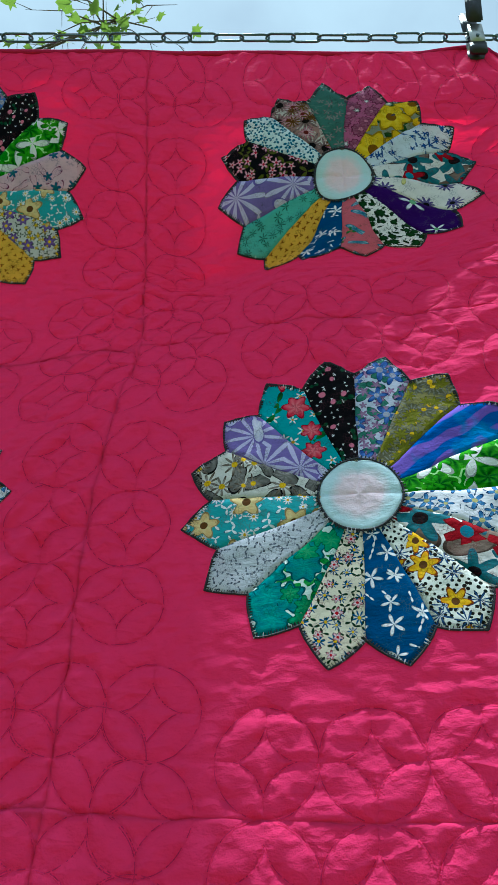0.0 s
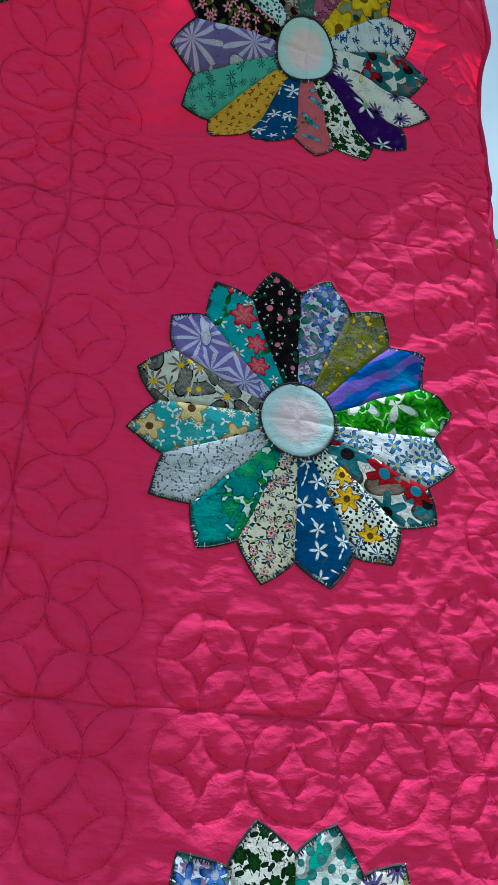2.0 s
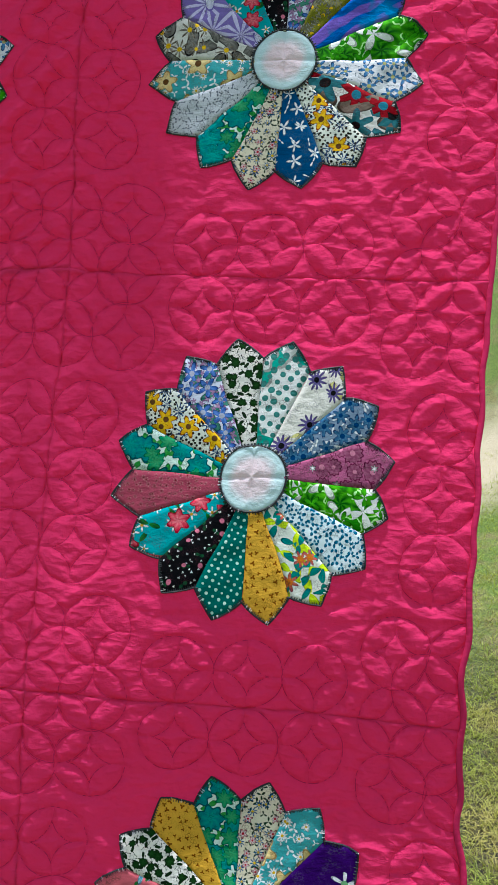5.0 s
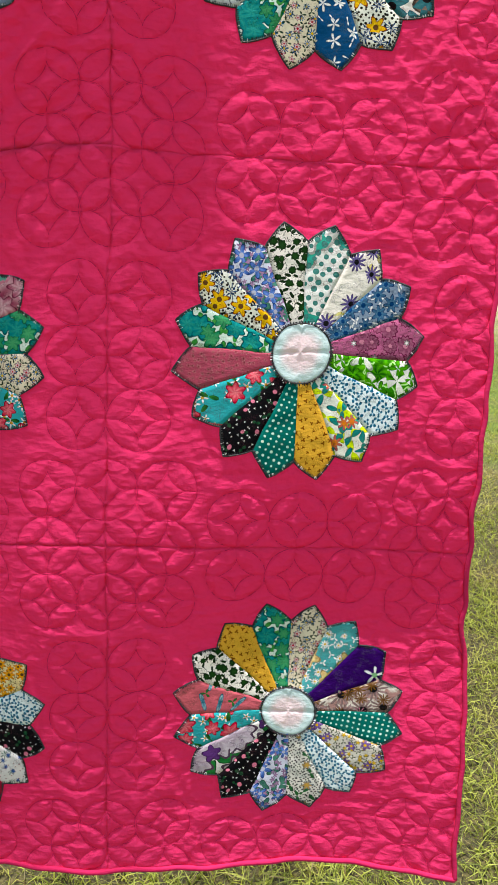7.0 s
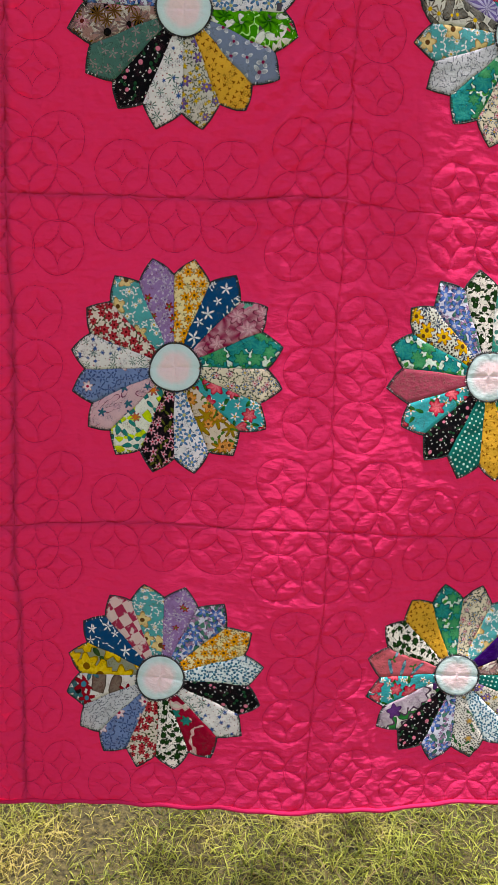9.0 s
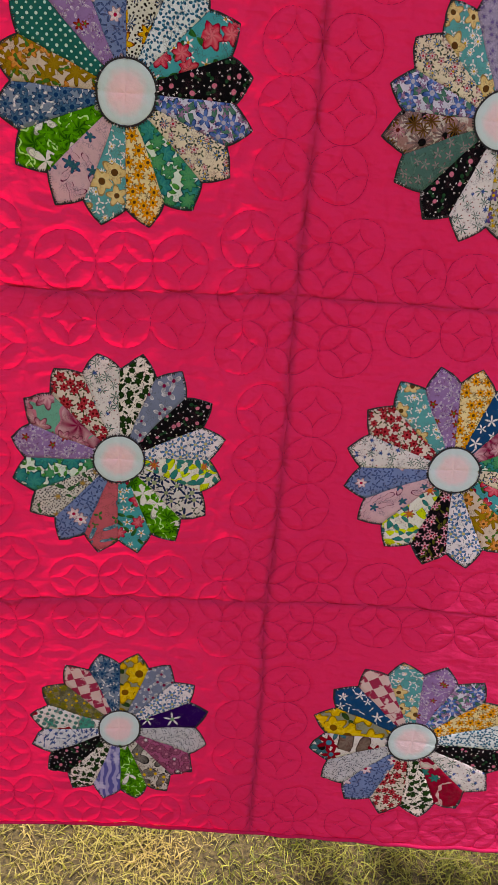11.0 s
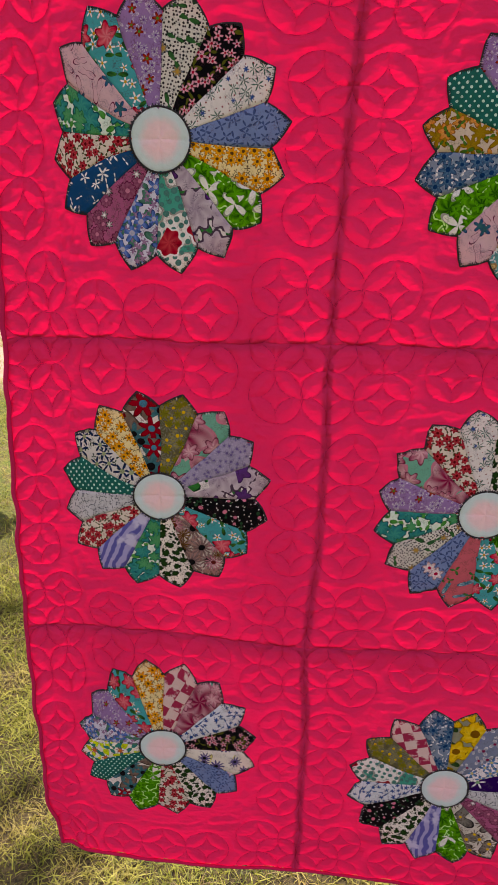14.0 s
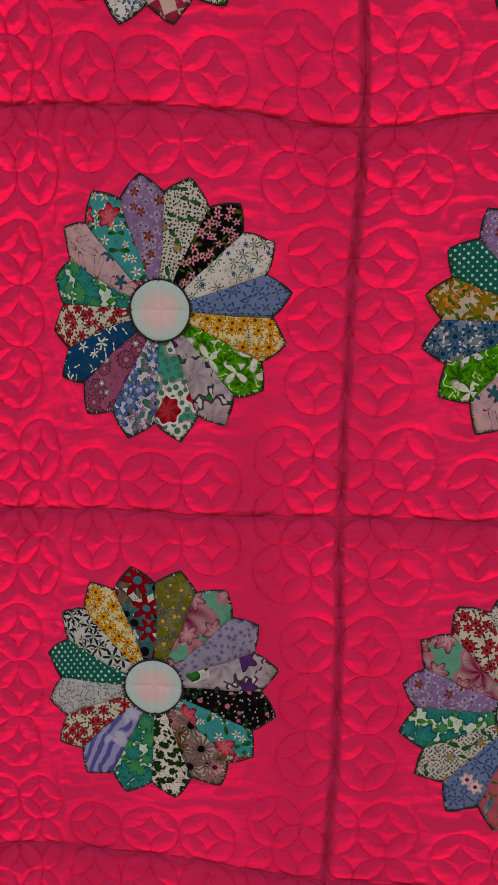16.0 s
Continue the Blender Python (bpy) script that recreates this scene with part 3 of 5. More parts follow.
    "k": print_cloth("chrysanthemum_cotton", (0.42, 0.28, 0.27), [(26, 0.8, 0.52, 14, 0.35, 0.8, 1, (0.55, 0.42, 0.44), (0.28, 0.2, 0.2), K_, None), (28, 0.9, 0.42, 13, 0.4, 0.35, 1, (0.56, 0.22, 0.32), (0.66, 0.42, 0.48), (0.2, 0.05, 0.05), None), (36, 0.9, 0.4, 10, 0.4, 0.3, 1, (0.40, 0.24, 0.06), BROWN, None, None)], (0.6, 0.56, 0.53)),
    "l": print_cloth("violet_garland_cotton", (0.60, 0.57, 0.54), [(90, 0.9, 0.42, 3, 0.7, 0.9, 1.3, (0.12, 0.15, 0.10), (0.2, 0.22, 0.15), None, None), (80, 0.9, 0.3, 5, 0.3, 0.5, 1, (0.36, 0.30, 0.08), YEL, None, None), (40, 0.9, 0.32, 6, 0.25, 0.4, 1, (0.24, 0.13, 0.42), (0.4, 0.3, 0.56), YEL, None)]),
    "m": print_cloth("coral_cotton", (0.62, 0.22, 0.26), [(26, 0.8, 0.4, 2, 0.25, 0.5, 2.6, (0.55, 0.64, 0.68), (0.04, 0.25, 0.38), None, (0.05, 0.2, 0.3)), (34, 0.9, 0.24, 3, 0.6, 0.3, 1, (0.12, 0.30, 0.14), LEAF, None, None)]),
    "n": print_cloth("green_sketch_leaf_cotton", (0.70, 0.67, 0.68), [(26, 0.8, 0.55, 2, 0.3, 0.5, 1.6, (0.04, 0.28, 0.08), (0.1, 0.42, 0.15), None, (0.02, 0.1, 0.04)), (22, 0.8, 0.5, 9, 0.12, 0.5, 1, (0.66, 0.6, 0.66), (0.6, 0.5, 0.6), None, (0.15, 0.1, 0.15)), (24, 0.9, 0.3, 5, 0.2, 0.25, 1, (0.24, 0.10, 0.34), PURP, None, None)]),
    "o": print_cloth("grey_stipple_cotton", (0.66, 0.64, 0.62), [(230, 0.6, 0.26, 1, 0, 0.75, 1, (0.07, 0.07, 0.08), K_, None, None), (32, 0.9, 0.42, 2, 0.6, 0.4, 1.7, (0.07, 0.20, 0.09), (0.1, 0.3, 0.12), None, None), (30, 0.9, 0.24, 6, 0.3, 0.3, 1, (0.2, 0.32, 0.5), MUST, None, None)]),
    "p": stripes_cloth("pink_check_cotton", (0.70, 0.56, 0.56), (0.45, 0.10, 0.17), (0.70, 0.58, 0.58), 55.0, "check"),
    "q": print_cloth("navy_lily_cotton", (0.66, 0.64, 0.64), [(60, 0.9, 0.36, 3, 0.8, 0.5, 1.3, (0.1, 0.16, 0.12), DKLEAF, None, None), (34, 0.8, 0.46, 6, 0.6, 0.75, 1, (0.01, 0.03, 0.12), (0.06, 0.12, 0.26), (0.4, 0.45, 0.3), None)]),
    "r": print_cloth("slate_tulip_cotton", (0.28, 0.32, 0.43), [(36, 0.7, 0.36, 3, 0.5, 0.7, 1, (0.62, 0.64, 0.70), (0.45, 0.46, 0.54), (0.3, 0.04, 0.12), (0.7, 0.7, 0.74))]),
    "s": stripes_cloth("lilac_swirl_cotton", (0.46, 0.44, 0.66), (0.20, 0.20, 0.46), (0.60, 0.58, 0.74), 22.0, "wave"),
    "t": print_cloth("lilac_daisy_cotton", (0.44, 0.40, 0.54), [(75, 0.8, 0.48, 9, 0.4, 0.9, 1, (0.60, 0.56, 0.68), (0.3, 0.26, 0.44), (0.25, 0.2, 0.4), None)]),
    "u": print_cloth("sage_cotton", (0.13, 0.24, 0.22), [(46, 0.9, 0.32, 5, 0.55, 0.5, 1, (0.50, 0.38, 0.40), (0.45, 0.42, 0.42), None, None), (56, 0.9, 0.4, 2, 0.6, 0.5, 1.6, (0.19, 0.32, 0.28), (0.25, 0.4, 0.36), None, None)]),
    "v": print_cloth("big_yellow_flower_cotton", (0.34, 0.35, 0.28), [(30, 0.8, 0.5, 2, 0.5, 0.6, 1.5, (0.05, 0.13, 0.05), (0.1, 0.2, 0.08), None, None), (24, 0.7, 0.54, 6, 0.18, 0.85, 1, (0.66, 0.44, 0.03), (0.8, 0.64, 0.14), (0.3, 0.16, 0.02), None)]),
    "w": print_cloth("crimson_rose_cotton", (0.60, 0.56, 0.52), [(20, 0.6, 0.6, 7, 0.12, 0.95, 1, (0.45, 0.03, 0.08), (0.52, 0.08, 0.13), None, (0.66, 0.45, 0.46)), (40, 0.9, 0.3, 6, 0.2, 0.3, 1, (0.1, 0.35, 0.25), TEAL, None, None)]),
    "x": print_cloth("blue_brush_cotton", (0.66, 0.68, 0.74), [(40, 0.9, 0.5, 2, 0.85, 0.7, 3.0, (0.12, 0.20, 0.45), (0.25, 0.36, 0.6), None, None), (70, 0.9, 0.3, 5, 0.35, 0.4, 1, (0.06, 0.12, 0.34), BLUE, None, None)]),
    "z": print_cloth("mint_cotton", (0.24, 0.52, 0.46), [(60, 0.9, 0.4, 7, 0.88, 0.3, 1.2, (0.05, 0.15, 0.12), DKLEAF, None, None)]),
}

# plain surfaces
thread = plain("black_thread", (0.010, 0.010, 0.016), 0.7, vary=0.5, scale=400, relief=0)
pale_thread = plain("pale_thread", (0.6, 0.55, 0.6), 0.7, vary=0.2, scale=400, relief=0)
under_cloth = plain("dark_under_cloth", (0.05, 0.04, 0.06), 0.9, vary=0.3, scale=80)
steel = plain("galvanised_steel", (0.10, 0.14, 0.15), 0.42, 0.85, 0.3, 60, 0.1)
black_rubber = plain("black_rubber", (0.015, 0.015, 0.017), 0.45, 0.0, 0.4, 60, 0.2)
bright_metal = plain("bright_clamp_metal", (0.42, 0.42, 0.38), 0.38, 0.95, 0.15, 40, 0.1)


def white_disc_colour(nt):
    """White cotton over the pink ground, which shows where no petals lie between."""
    uv = coords(nt, "UV")
    ln = nt.nodes.new("ShaderNodeVectorMath")
    ln.operation = 'LENGTH'
    nt.links.new(uv, ln.inputs[0])
    wob = math_node(nt, 'ADD', ln.outputs["Value"], math_node(nt, 'MULTIPLY', noise_tex(nt, uv, 60.0, 2), 0.012))
    base = mix(nt, ramp(nt, wob, 0.027, 0.036), (0.82, 0.72, 0.76), (0.68, 0.78, 0.81))
    return mix(nt, math_node(nt, 'MULTIPLY', ramp(nt, noise_tex(nt, uv, 220.0, 3), 0.45, 0.8), 0.15), base, (0.6, 0.62, 0.66))


white_cotton = cloth("white_cotton", (0.7, 0.7, 0.72), None, 0.2, white_disc_colour)


# ---- helpers for meshes ----
def mesh_from(name, verts, faces, mats, smooth=True):
    me = bpy.data.meshes.new(name)
    me.from_pydata([tuple(v) for v in verts], [], faces)
    for m in (mats if isinstance(mats, (list, tuple)) else [mats]):
        me.materials.append(m)
    if smooth:
        me.polygons.foreach_set("use_smooth", [True] * len(me.polygons))
    me.update()
    return me


def child(name, me, parent, label="", kind=""):
    ob = new(name, me)
    ob.parent = parent
    return tagged(ob, label, kind=kind)


def part(name, bm, mat, parent, label="", smooth=True):
    me = bpy.data.meshes.new(name)
    bm.to_mesh(me)
    bm.free()
    me.materials.append(mat)
    if smooth:
        me.polygons.foreach_set("use_smooth", [True] * len(me.polygons))
    return child(name, me, parent, label)


def thing(name, label, category, at=(0, 0, 0), group="", kind="", turn=0.0):
    ob = new(name)
    ob.empty_display_size = 0.1
    ob.matrix_world = pose(*at, 0, 0, turn)
    return tagged(ob, label, category, group, kind)


def tube(points, radius, sides=6, closed=False):
    """Vertices and faces of a tube along points; radius may be one for each point."""
    pts = [Vector(p) for p in points]
    n = len(pts)
    rad = radius if isinstance(radius, (list, tuple)) else [radius] * n
    verts, faces = [], []
    for i, p in enumerate(pts):
        a = pts[(i - 1) % n] if (i or closed) else p
        b = pts[(i + 1) % n] if (i < n - 1 or closed) else p
        d = (b - a).normalized()
        ref = Vector((0, 0, 1)) if abs(d.z) < 0.9 else Vector((0, 1, 0))
        s = d.cross(ref).normalized()
        u = s.cross(d)
        for k in range(sides):
            w = 2 * math.pi * k / sides
            verts.append(p + (s * math.cos(w) + u * math.sin(w)) * rad[i])
    for i in range(n if closed else n - 1):
        j = (i + 1) % n
        for k in range(sides):
            l = (k + 1) % sides
            faces.append((i * sides + k, i * sides + l, j * sides + l, j * sides + k))
    if not closed:
        faces.append(tuple(range(sides))[::-1])
        faces.append(tuple((n - 1) * sides + k for k in range(sides)))
    return verts, faces


def box_bm(sx, sy, sz, at=(0, 0, 0), bevel=0.0, rot=None):
    bm = bmesh.new()
    bmesh.ops.create_cube(bm, size=1.0)
    bmesh.ops.scale(bm, vec=(sx, sy, sz), verts=bm.verts)
    if bevel:
        bmesh.ops.bevel(bm, geom=list(bm.edges), offset=bevel, segments=2, affect='EDGES')
    if rot:
        bm.transform(rot)
    bmesh.ops.translate(bm, vec=at, verts=bm.verts)
    return bm


def cyl_bm(r, h, at=(0, 0, 0), axis='Z', seg=20, r2=None, bevel=0.0):
    bm = bmesh.new()
    bmesh.ops.create_cone(bm, cap_ends=True, segments=seg, radius1=r, radius2=r if r2 is None else r2, depth=h)
    if bevel:
        bmesh.ops.bevel(bm, geom=[e for e in bm.edges if e.is_boundary or len(e.link_faces) == 2 and e.calc_face_angle(0) > 0.8], offset=bevel, segments=2, affect='EDGES')
    if axis == 'X':
        bm.transform(Matrix.Rotation(math.pi / 2, 4, 'Y'))
    elif axis == 'Y':
        bm.transform(Matrix.Rotation(math.pi / 2, 4, 'X'))
    bmesh.ops.translate(bm, vec=at, verts=bm.verts)
    return bm


# ---- the quilt's surface ----
def smooth(a, b, v):
    t = np.clip((v - a) / (b - a), 0, 1)
    return t * t * (3 - 2 * t)


NOISE = np.random.RandomState(7).rand(64, 64)


def value_noise(x, z, scale, seed=0):
    """Smooth numbers in -1..1 over the cloth."""
    px, pz = x * scale + 11.3 * seed + 100, z * scale + 5.7 * seed + 100
    ix, iz = np.floor(px).astype(int), np.floor(pz).astype(int)
    fx, fz = px - ix, pz - iz
    fx, fz = fx * fx * (3 - 2 * fx), fz * fz * (3 - 2 * fz)
    g = lambda i, j: NOISE[i % 64, j % 64]
    v = (g(ix, iz) * (1 - fx) + g(ix + 1, iz) * fx) * (1 - fz) + (g(ix, iz + 1) * (1 - fx) + g(ix + 1, iz + 1) * fx) * fz
    return v * 2 - 1


PLATE_R, NOTCH_R, DISC_R = 0.167, 0.1425, 0.0385


def circle_centres():
    """Stitched circles of one block, from its middle: three along each side, a cluster at each corner."""
    h = B / 2
    out = []
    for s in (-1, 1):
        for v in (-0.080, 0.0, 0.080):
            out += [(s * (h - 0.0405), v), (v, s * (h - 0.0405))]
        for q in (-1, 1):
            out += [(s * (h - 0.078), q * (h - 0.078)), (s * h, q * (h - 0.078)), (s * (h - 0.078), q * h), (s * (h - 0.039), q * (h - 0.039))]
    return out


CENTRES = circle_centres()


def capsule(x, z, ax, az, bx, bz):
    dx, dz = bx - ax, bz - az
    t = np.clip(((x - ax) * dx + (z - az) * dz) / (dx * dx + dz * dz), 0, 1)
    return np.hypot(x - ax - t * dx, z - az - t * dz)


def stitch_distance(x, z):
    """Distance to the nearest quilting stitches, and to the block seams."""
    bu = (x + 2 * B) / B
    bv = (TOP - z) / B
    u = (bu - np.clip(np.floor(bu), 0, 3) - 0.5) * B
    v = -(bv - np.clip(np.floor(bv), 0, 3) - 0.5) * B
    d = np.full(x.shape, 0.05)
    for cx, cz in CENTRES:
        px, pz = u - cx, v - cz
        r = np.hypot(px, pz)
        d = np.minimum(d, np.abs(r - CIRCLE))
        k = 0.86 * CIRCLE
        star = np.abs(np.hypot(np.abs(px) - k, np.abs(pz) - k) - CIRCLE * 0.90)
        d = np.where(r < 0.62 * CIRCLE, np.minimum(d, star), d)
        spoke = np.minimum(np.abs(px), np.abs(pz)) + 0.0012
        d = np.where((r > 0.56 * CIRCLE) & (r < CIRCLE), np.minimum(d, spoke), d)
    for s in (-1, 1):
        for q in (-1, 1):
            cx, cz = s * (B / 2 - 0.122), q * (B / 2 - 0.118)
            loop = np.minimum(capsule(u, v, cx, cz, cx + s * 0.006, cz - q * 0.038), capsule(u, v, cx, cz, cx - s * 0.04, cz + q * 0.004)) - 0.011
            d = np.minimum(d, np.abs(loop))
    rp = np.hypot(u, v)
    d = np.minimum(d, np.abs(rp - 0.158))
    seam = np.minimum(B / 2 - np.abs(u), B / 2 - np.abs(v))
    return d, seam, rp


def hang(x, z):
    """Large shape: how far the cloth stands out towards the viewer."""
    cone = smooth(0.55, 0.80, np.arctan2(0.985 - x, np.maximum(2.27 - z, 1e-4)))
    cone = 1 - (1 - cone) * smooth(0.06, 0.3, np.hypot(0.985 - x, 2.27 - z))
    o = (0.06 * (0.3 + 0.7 * cone) + 0.085 * np.clip(0.98 - x, 0, 0.8) * smooth(-0.6, 0.2, x) * cone) * smooth(1.9, 2.26, z)
    o = o - 0.055 * np.exp(-((x - 0.5) / 0.2) ** 2 - ((z - 1.80) / 0.17) ** 2)
    # the free side swings out further than the other
    o = o + (TOP - z) * np.tan(np.radians(5.0 * smooth(-0.1, 1.1, x)))
    o = o + 0.012 * np.sin(x * 5.2 + 0.8) * smooth(1.0, 0.25, z) + 0.006 * value_noise(x, z, 2.2, 3)
    o = o + 0.028 * np.exp(-((x - 0.47) / 0.2) ** 2 - ((z - 0.68) / 0.22) ** 2)
    o = o - (0.04 * smooth(0.7, 0.22, z) + 0.03 * np.exp(-((z - 0.6) / 0.16) ** 2)) * smooth(0.45, 0.75, x)
    o = o - 0.026 * np.exp(-((x - 0.66) / 0.1) ** 2 - ((z - 1.93) / 0.1) ** 2) + 0.018 * np.exp(-((x - 0.76) / 0.12) ** 2 - ((z - 1.70) / 0.1) ** 2)
    # soft folds that run down and out from the clamp
    fx, fz = 0.985 - x, 2.27 - z
    ang, far = np.arctan2(fx, np.maximum(fz, 1e-4)), np.hypot(fx, fz)
    o = o + 0.008 * np.sin(ang * 13.0 + 0.5) * np.exp(-((far - 0.42) / 0.38) ** 2) * smooth(0.03, 0.2, far) * smooth(1.0, 0.5, ang)
    o = o + 0.008 * np.exp(-((ang - 0.62) / 0.10) ** 2) * smooth(0.15, 0.5, far) * smooth(1.25, 0.8, far)
    # a band of slanting ridges below the clamp, drawn tight across the join of two blocks
    band = np.exp(-((x - 0.45 - 0.16 * (z - 1.55)) / 0.085) ** 2) * smooth(1.12, 1.35, z) * smooth(2.0, 1.8, z)
    bend = (z - x) * 0.707 + 0.012 * value_noise(x, z, 7, 51)
    o = o + band * (0.012 + 0.0030 * np.sin(2 * np.pi * bend / 0.047) + 0.0012 * np.sin(2 * np.pi * bend / 0.021 + 1.0))
    # upright slack folds towards the free edge
    slack = np.exp(-((x - 0.66) / 0.10) ** 2 - ((z - 1.92) / 0.10) ** 2) + np.exp(-((x - 0.93) / 0.07) ** 2 - ((z - 1.66) / 0.18) ** 2)
    o = o + slack * 0.0032 * np.sin(2 * np.pi * (z * 0.9 - x * 0.45 + 0.02 * value_noise(x, z, 6, 52)) / 0.052)
    return o


def relief(x, z, fine=True):
    """Puffed wadding between the stitches, with the creases of a washed quilt."""
    d, seam, rp = stitch_distance(x, z)
    inside = smooth(0.166, 0.150, rp)
    loose = smooth(-0.1, 0.6, x) * smooth(0.6, 1.3, z) + 0.6 * np.exp(-((x - 0.08) / 0.16) ** 2) * smooth(0.95, 1.4, z)
    loose = loose + 0.5 * np.exp(-((x - 0.82) / 0.16) ** 2 - ((z - 1.6) / 0.3) ** 2)
    far = smooth(0.25, -0.2, x)
    even = 1.0 + 0.45 * value_noise(x, z, 13, 31) + 0.25 * value_noise(x, z, 31, 32)
    soft = np.sqrt(d * d + 0.0010 ** 2) - 0.0010
    puff = ((0.0009 + 0.0002 * loose + 0.0009 * far) * even * (1 - np.exp(-soft / 0.012)) + (0.0010 + 0.0003 * loose + 0.0006 * far) * (1 - np.exp(-soft / 0.0045))) * (1 - inside) + 0.0028 * inside - 0.003
    puff = puff - (0.0020 + 0.0020 * far) * np.exp(-np.abs(seam) / (0.0022 + 0.0035 * far))
    # creases that wander over the cloth, mostly slanting
    wx, wz = x + 0.05 * value_noise(x, z, 5, 33), z + 0.05 * value_noise(x, z, 5, 34)
    a, b = 0.82 * wx + 0.57 * wz, -0.57 * wx + 0.82 * wz
    patch = 0.5 + 0.5 * value_noise(x, z, 4.5, 35)
    crease = (1 - np.abs(value_noise(a * 9, b * 26, 1, 36))) ** 4 * (0.0009 + 0.0011 * loose * patch)
    crease = crease + (1 - np.abs(value_noise(b * 16, a * 38, 1, 37))) ** 4 * (0.0008 + 0.0010 * loose * (1 - patch))
    fine_w = (1 - np.abs(value_noise(x * 40, z * 85, 1, 38))) ** 2 * (0.0008 + 0.0008 * loose)
    soft_w = value_noise(x * 0.9 + z * 0.3, z * 1.7, 22, 1) * (0.0006 + 0.0005 * loose)
    near = np.exp(-(np.minimum(d, seam) / 0.010) ** 2)
    pucker = (value_noise(x, z, 95, 4) * 0.6 + value_noise(x * 1.2, z, 150, 6) * 0.4) * near * (0.0013 + 0.0006 * loose)
    return puff + (crease + fine_w + soft_w + pucker) * (1 - 0.5 * inside)


def warp(x, z):
    """Unevenness within the cloth: scalloped sides and a hem that rises and dips."""
    side = smooth(0.80, 1.016, np.abs(x))
    z = z + 0.03 * smooth(0.4, 0.72, x) * smooth(1.6, 1.95, z) * smooth(2.25, 2.05, z)
    slack = smooth(0.35, 0.60, x)
    sag = -0.056 * slack * smooth(1.80, 1.99, z) * smooth(2.25, 2.19, z)
    nx = x - np.sign(x) * side * (np.where(x > 0, -0.009 - 0.018 * np.exp(-((z - 1.98) / 0.16) ** 2) + 0.011 * smooth(1.35, 1.1, z) * smooth(0.5, 0.7, z) + 0.010 * np.exp(-((z - 0.75) / 0.28) ** 2) + 0.004 * smooth(0.6, 0.3, z) - 0.004 * smooth(1.3, 1.9, z), 0.040 + 0.007 * smooth(1.2, 1.7, z) + 0.004 * np.sin(z * 5)) + 0.0011 * np.sin(z * 74.0))
    z = z + 0.028 * smooth(-0.5, -0.8, x) * np.exp(-((z - 0.726) / 0.11) ** 2)
    low = smooth(0.55, 0.218, z)
    hem = -0.004 - 0.012 * np.exp(-((x - 0.72) / 0.15) ** 2) - 0.020 * np.exp(-((x - 0.05) / 0.3) ** 2) + 0.028 * np.exp(-((x - 0.82) / 0.16) ** 2) + 0.052 * np.exp(-((x + 0.88) / 0.22) ** 2) + 0.055 * np.exp(-((x + 1.03) / 0.07) ** 2)
    nz = z + sag + low * (hem + 0.001 * np.sin(x * 74.0))
    high = smooth(2.05, 2.25, z)
    nz = nz + high * (0.02 * np.exp(-((x - 0.97) / 0.05) ** 2) - 0.06 * smooth(0.985, 1.02, x))
    nx = nx + 0.022 * np.exp(-((x + 1.016) / 0.06) ** 2) * smooth(0.36, 0.22, z)
    # the block corners are pulled a little out of true
    for i, j, dx, dz in ((3, 1, 0.013, 0.017), (3, 2, 0.003, 0.010), (3, 3, 0.0, 0.004), (2, 2, -0.006, 0.005), (2, 3, -0.008, -0.009), (1, 2, -0.004, 0.0), (1, 3, -0.011, -0.005), (1, 1, 0.009, -0.02)):
        near = np.exp(-((x - (i - 2) * B) ** 2 + (z - TOP + j * B) ** 2) / 0.13 ** 2)
        nx, nz = nx + dx * near, nz + dz * near
    # hand-guided stitching is never quite true
    nx = nx + 0.0022 * value_noise(x, z, 17, 41) + 0.0010 * value_noise(x, z, 41, 42)
    nz = nz + 0.0022 * value_noise(x, z, 17, 43) + 0.0010 * value_noise(x, z, 41, 44)
    return nx, nz


# how the weave gives along and across as the free side is drawn out: powers of x and of the drop from the top, shifts in x and z
GIVE = ((0, 1, -0.0236, 0.1375), (0, 2, -0.0078, -0.1677), (0, 3, -0.0043, 0.0974), (1, 1, -0.0854, -0.2224), (1, 2, -0.1953, 0.2964), (1, 3, 0.0773, 0.3582), (2, 1, -0.1457, -0.1219), (2, 2, 0.0057, 0.137), (2, 3, 0.0826, -0.4468), (3, 1, 0.0549, 0.225), (3, 2, 0.4336, -0.5063), (3, 3, -0.1192, -0.39), (4, 1, 0.2199, -0.1435), (4, 2, -0.3203, 0.7304), (4, 3, 0.027, 0.1973), (5, 1, -0.237, -0.1158), (5, 2, -0.0585, 0.1889), (5, 3, -0.051, 0.2063), (6, 1, -0.0501, 0.0991), (6, 2, 0.1162, -0.4955), (7, 1, 0.1036, 0.0243))


def cloth_points(x, z, lift=0.0, rel=True):
    x, z = np.asarray(x, float), np.asarray(z, float)
    out = hang(x, z) + (relief(x, z) if rel else 0) + lift
    nx, nz = warp(x, z)
    drop = (TOP - z) / 2
    for i, j, gx, gz in GIVE:
        nx, nz = nx + gx * x ** i * drop ** j, nz + gz * x ** i * drop ** j
    # the free side is blown out towards the viewer; the other hangs straight
    swing = np.radians(14.0) * smooth(-0.65, 0.5, x)
    dz = nz - TOP
    return np.stack([nx, -out * np.cos(swing) + dz * np.sin(swing), TOP + dz * np.cos(swing) + out * np.sin(swing)], -1)


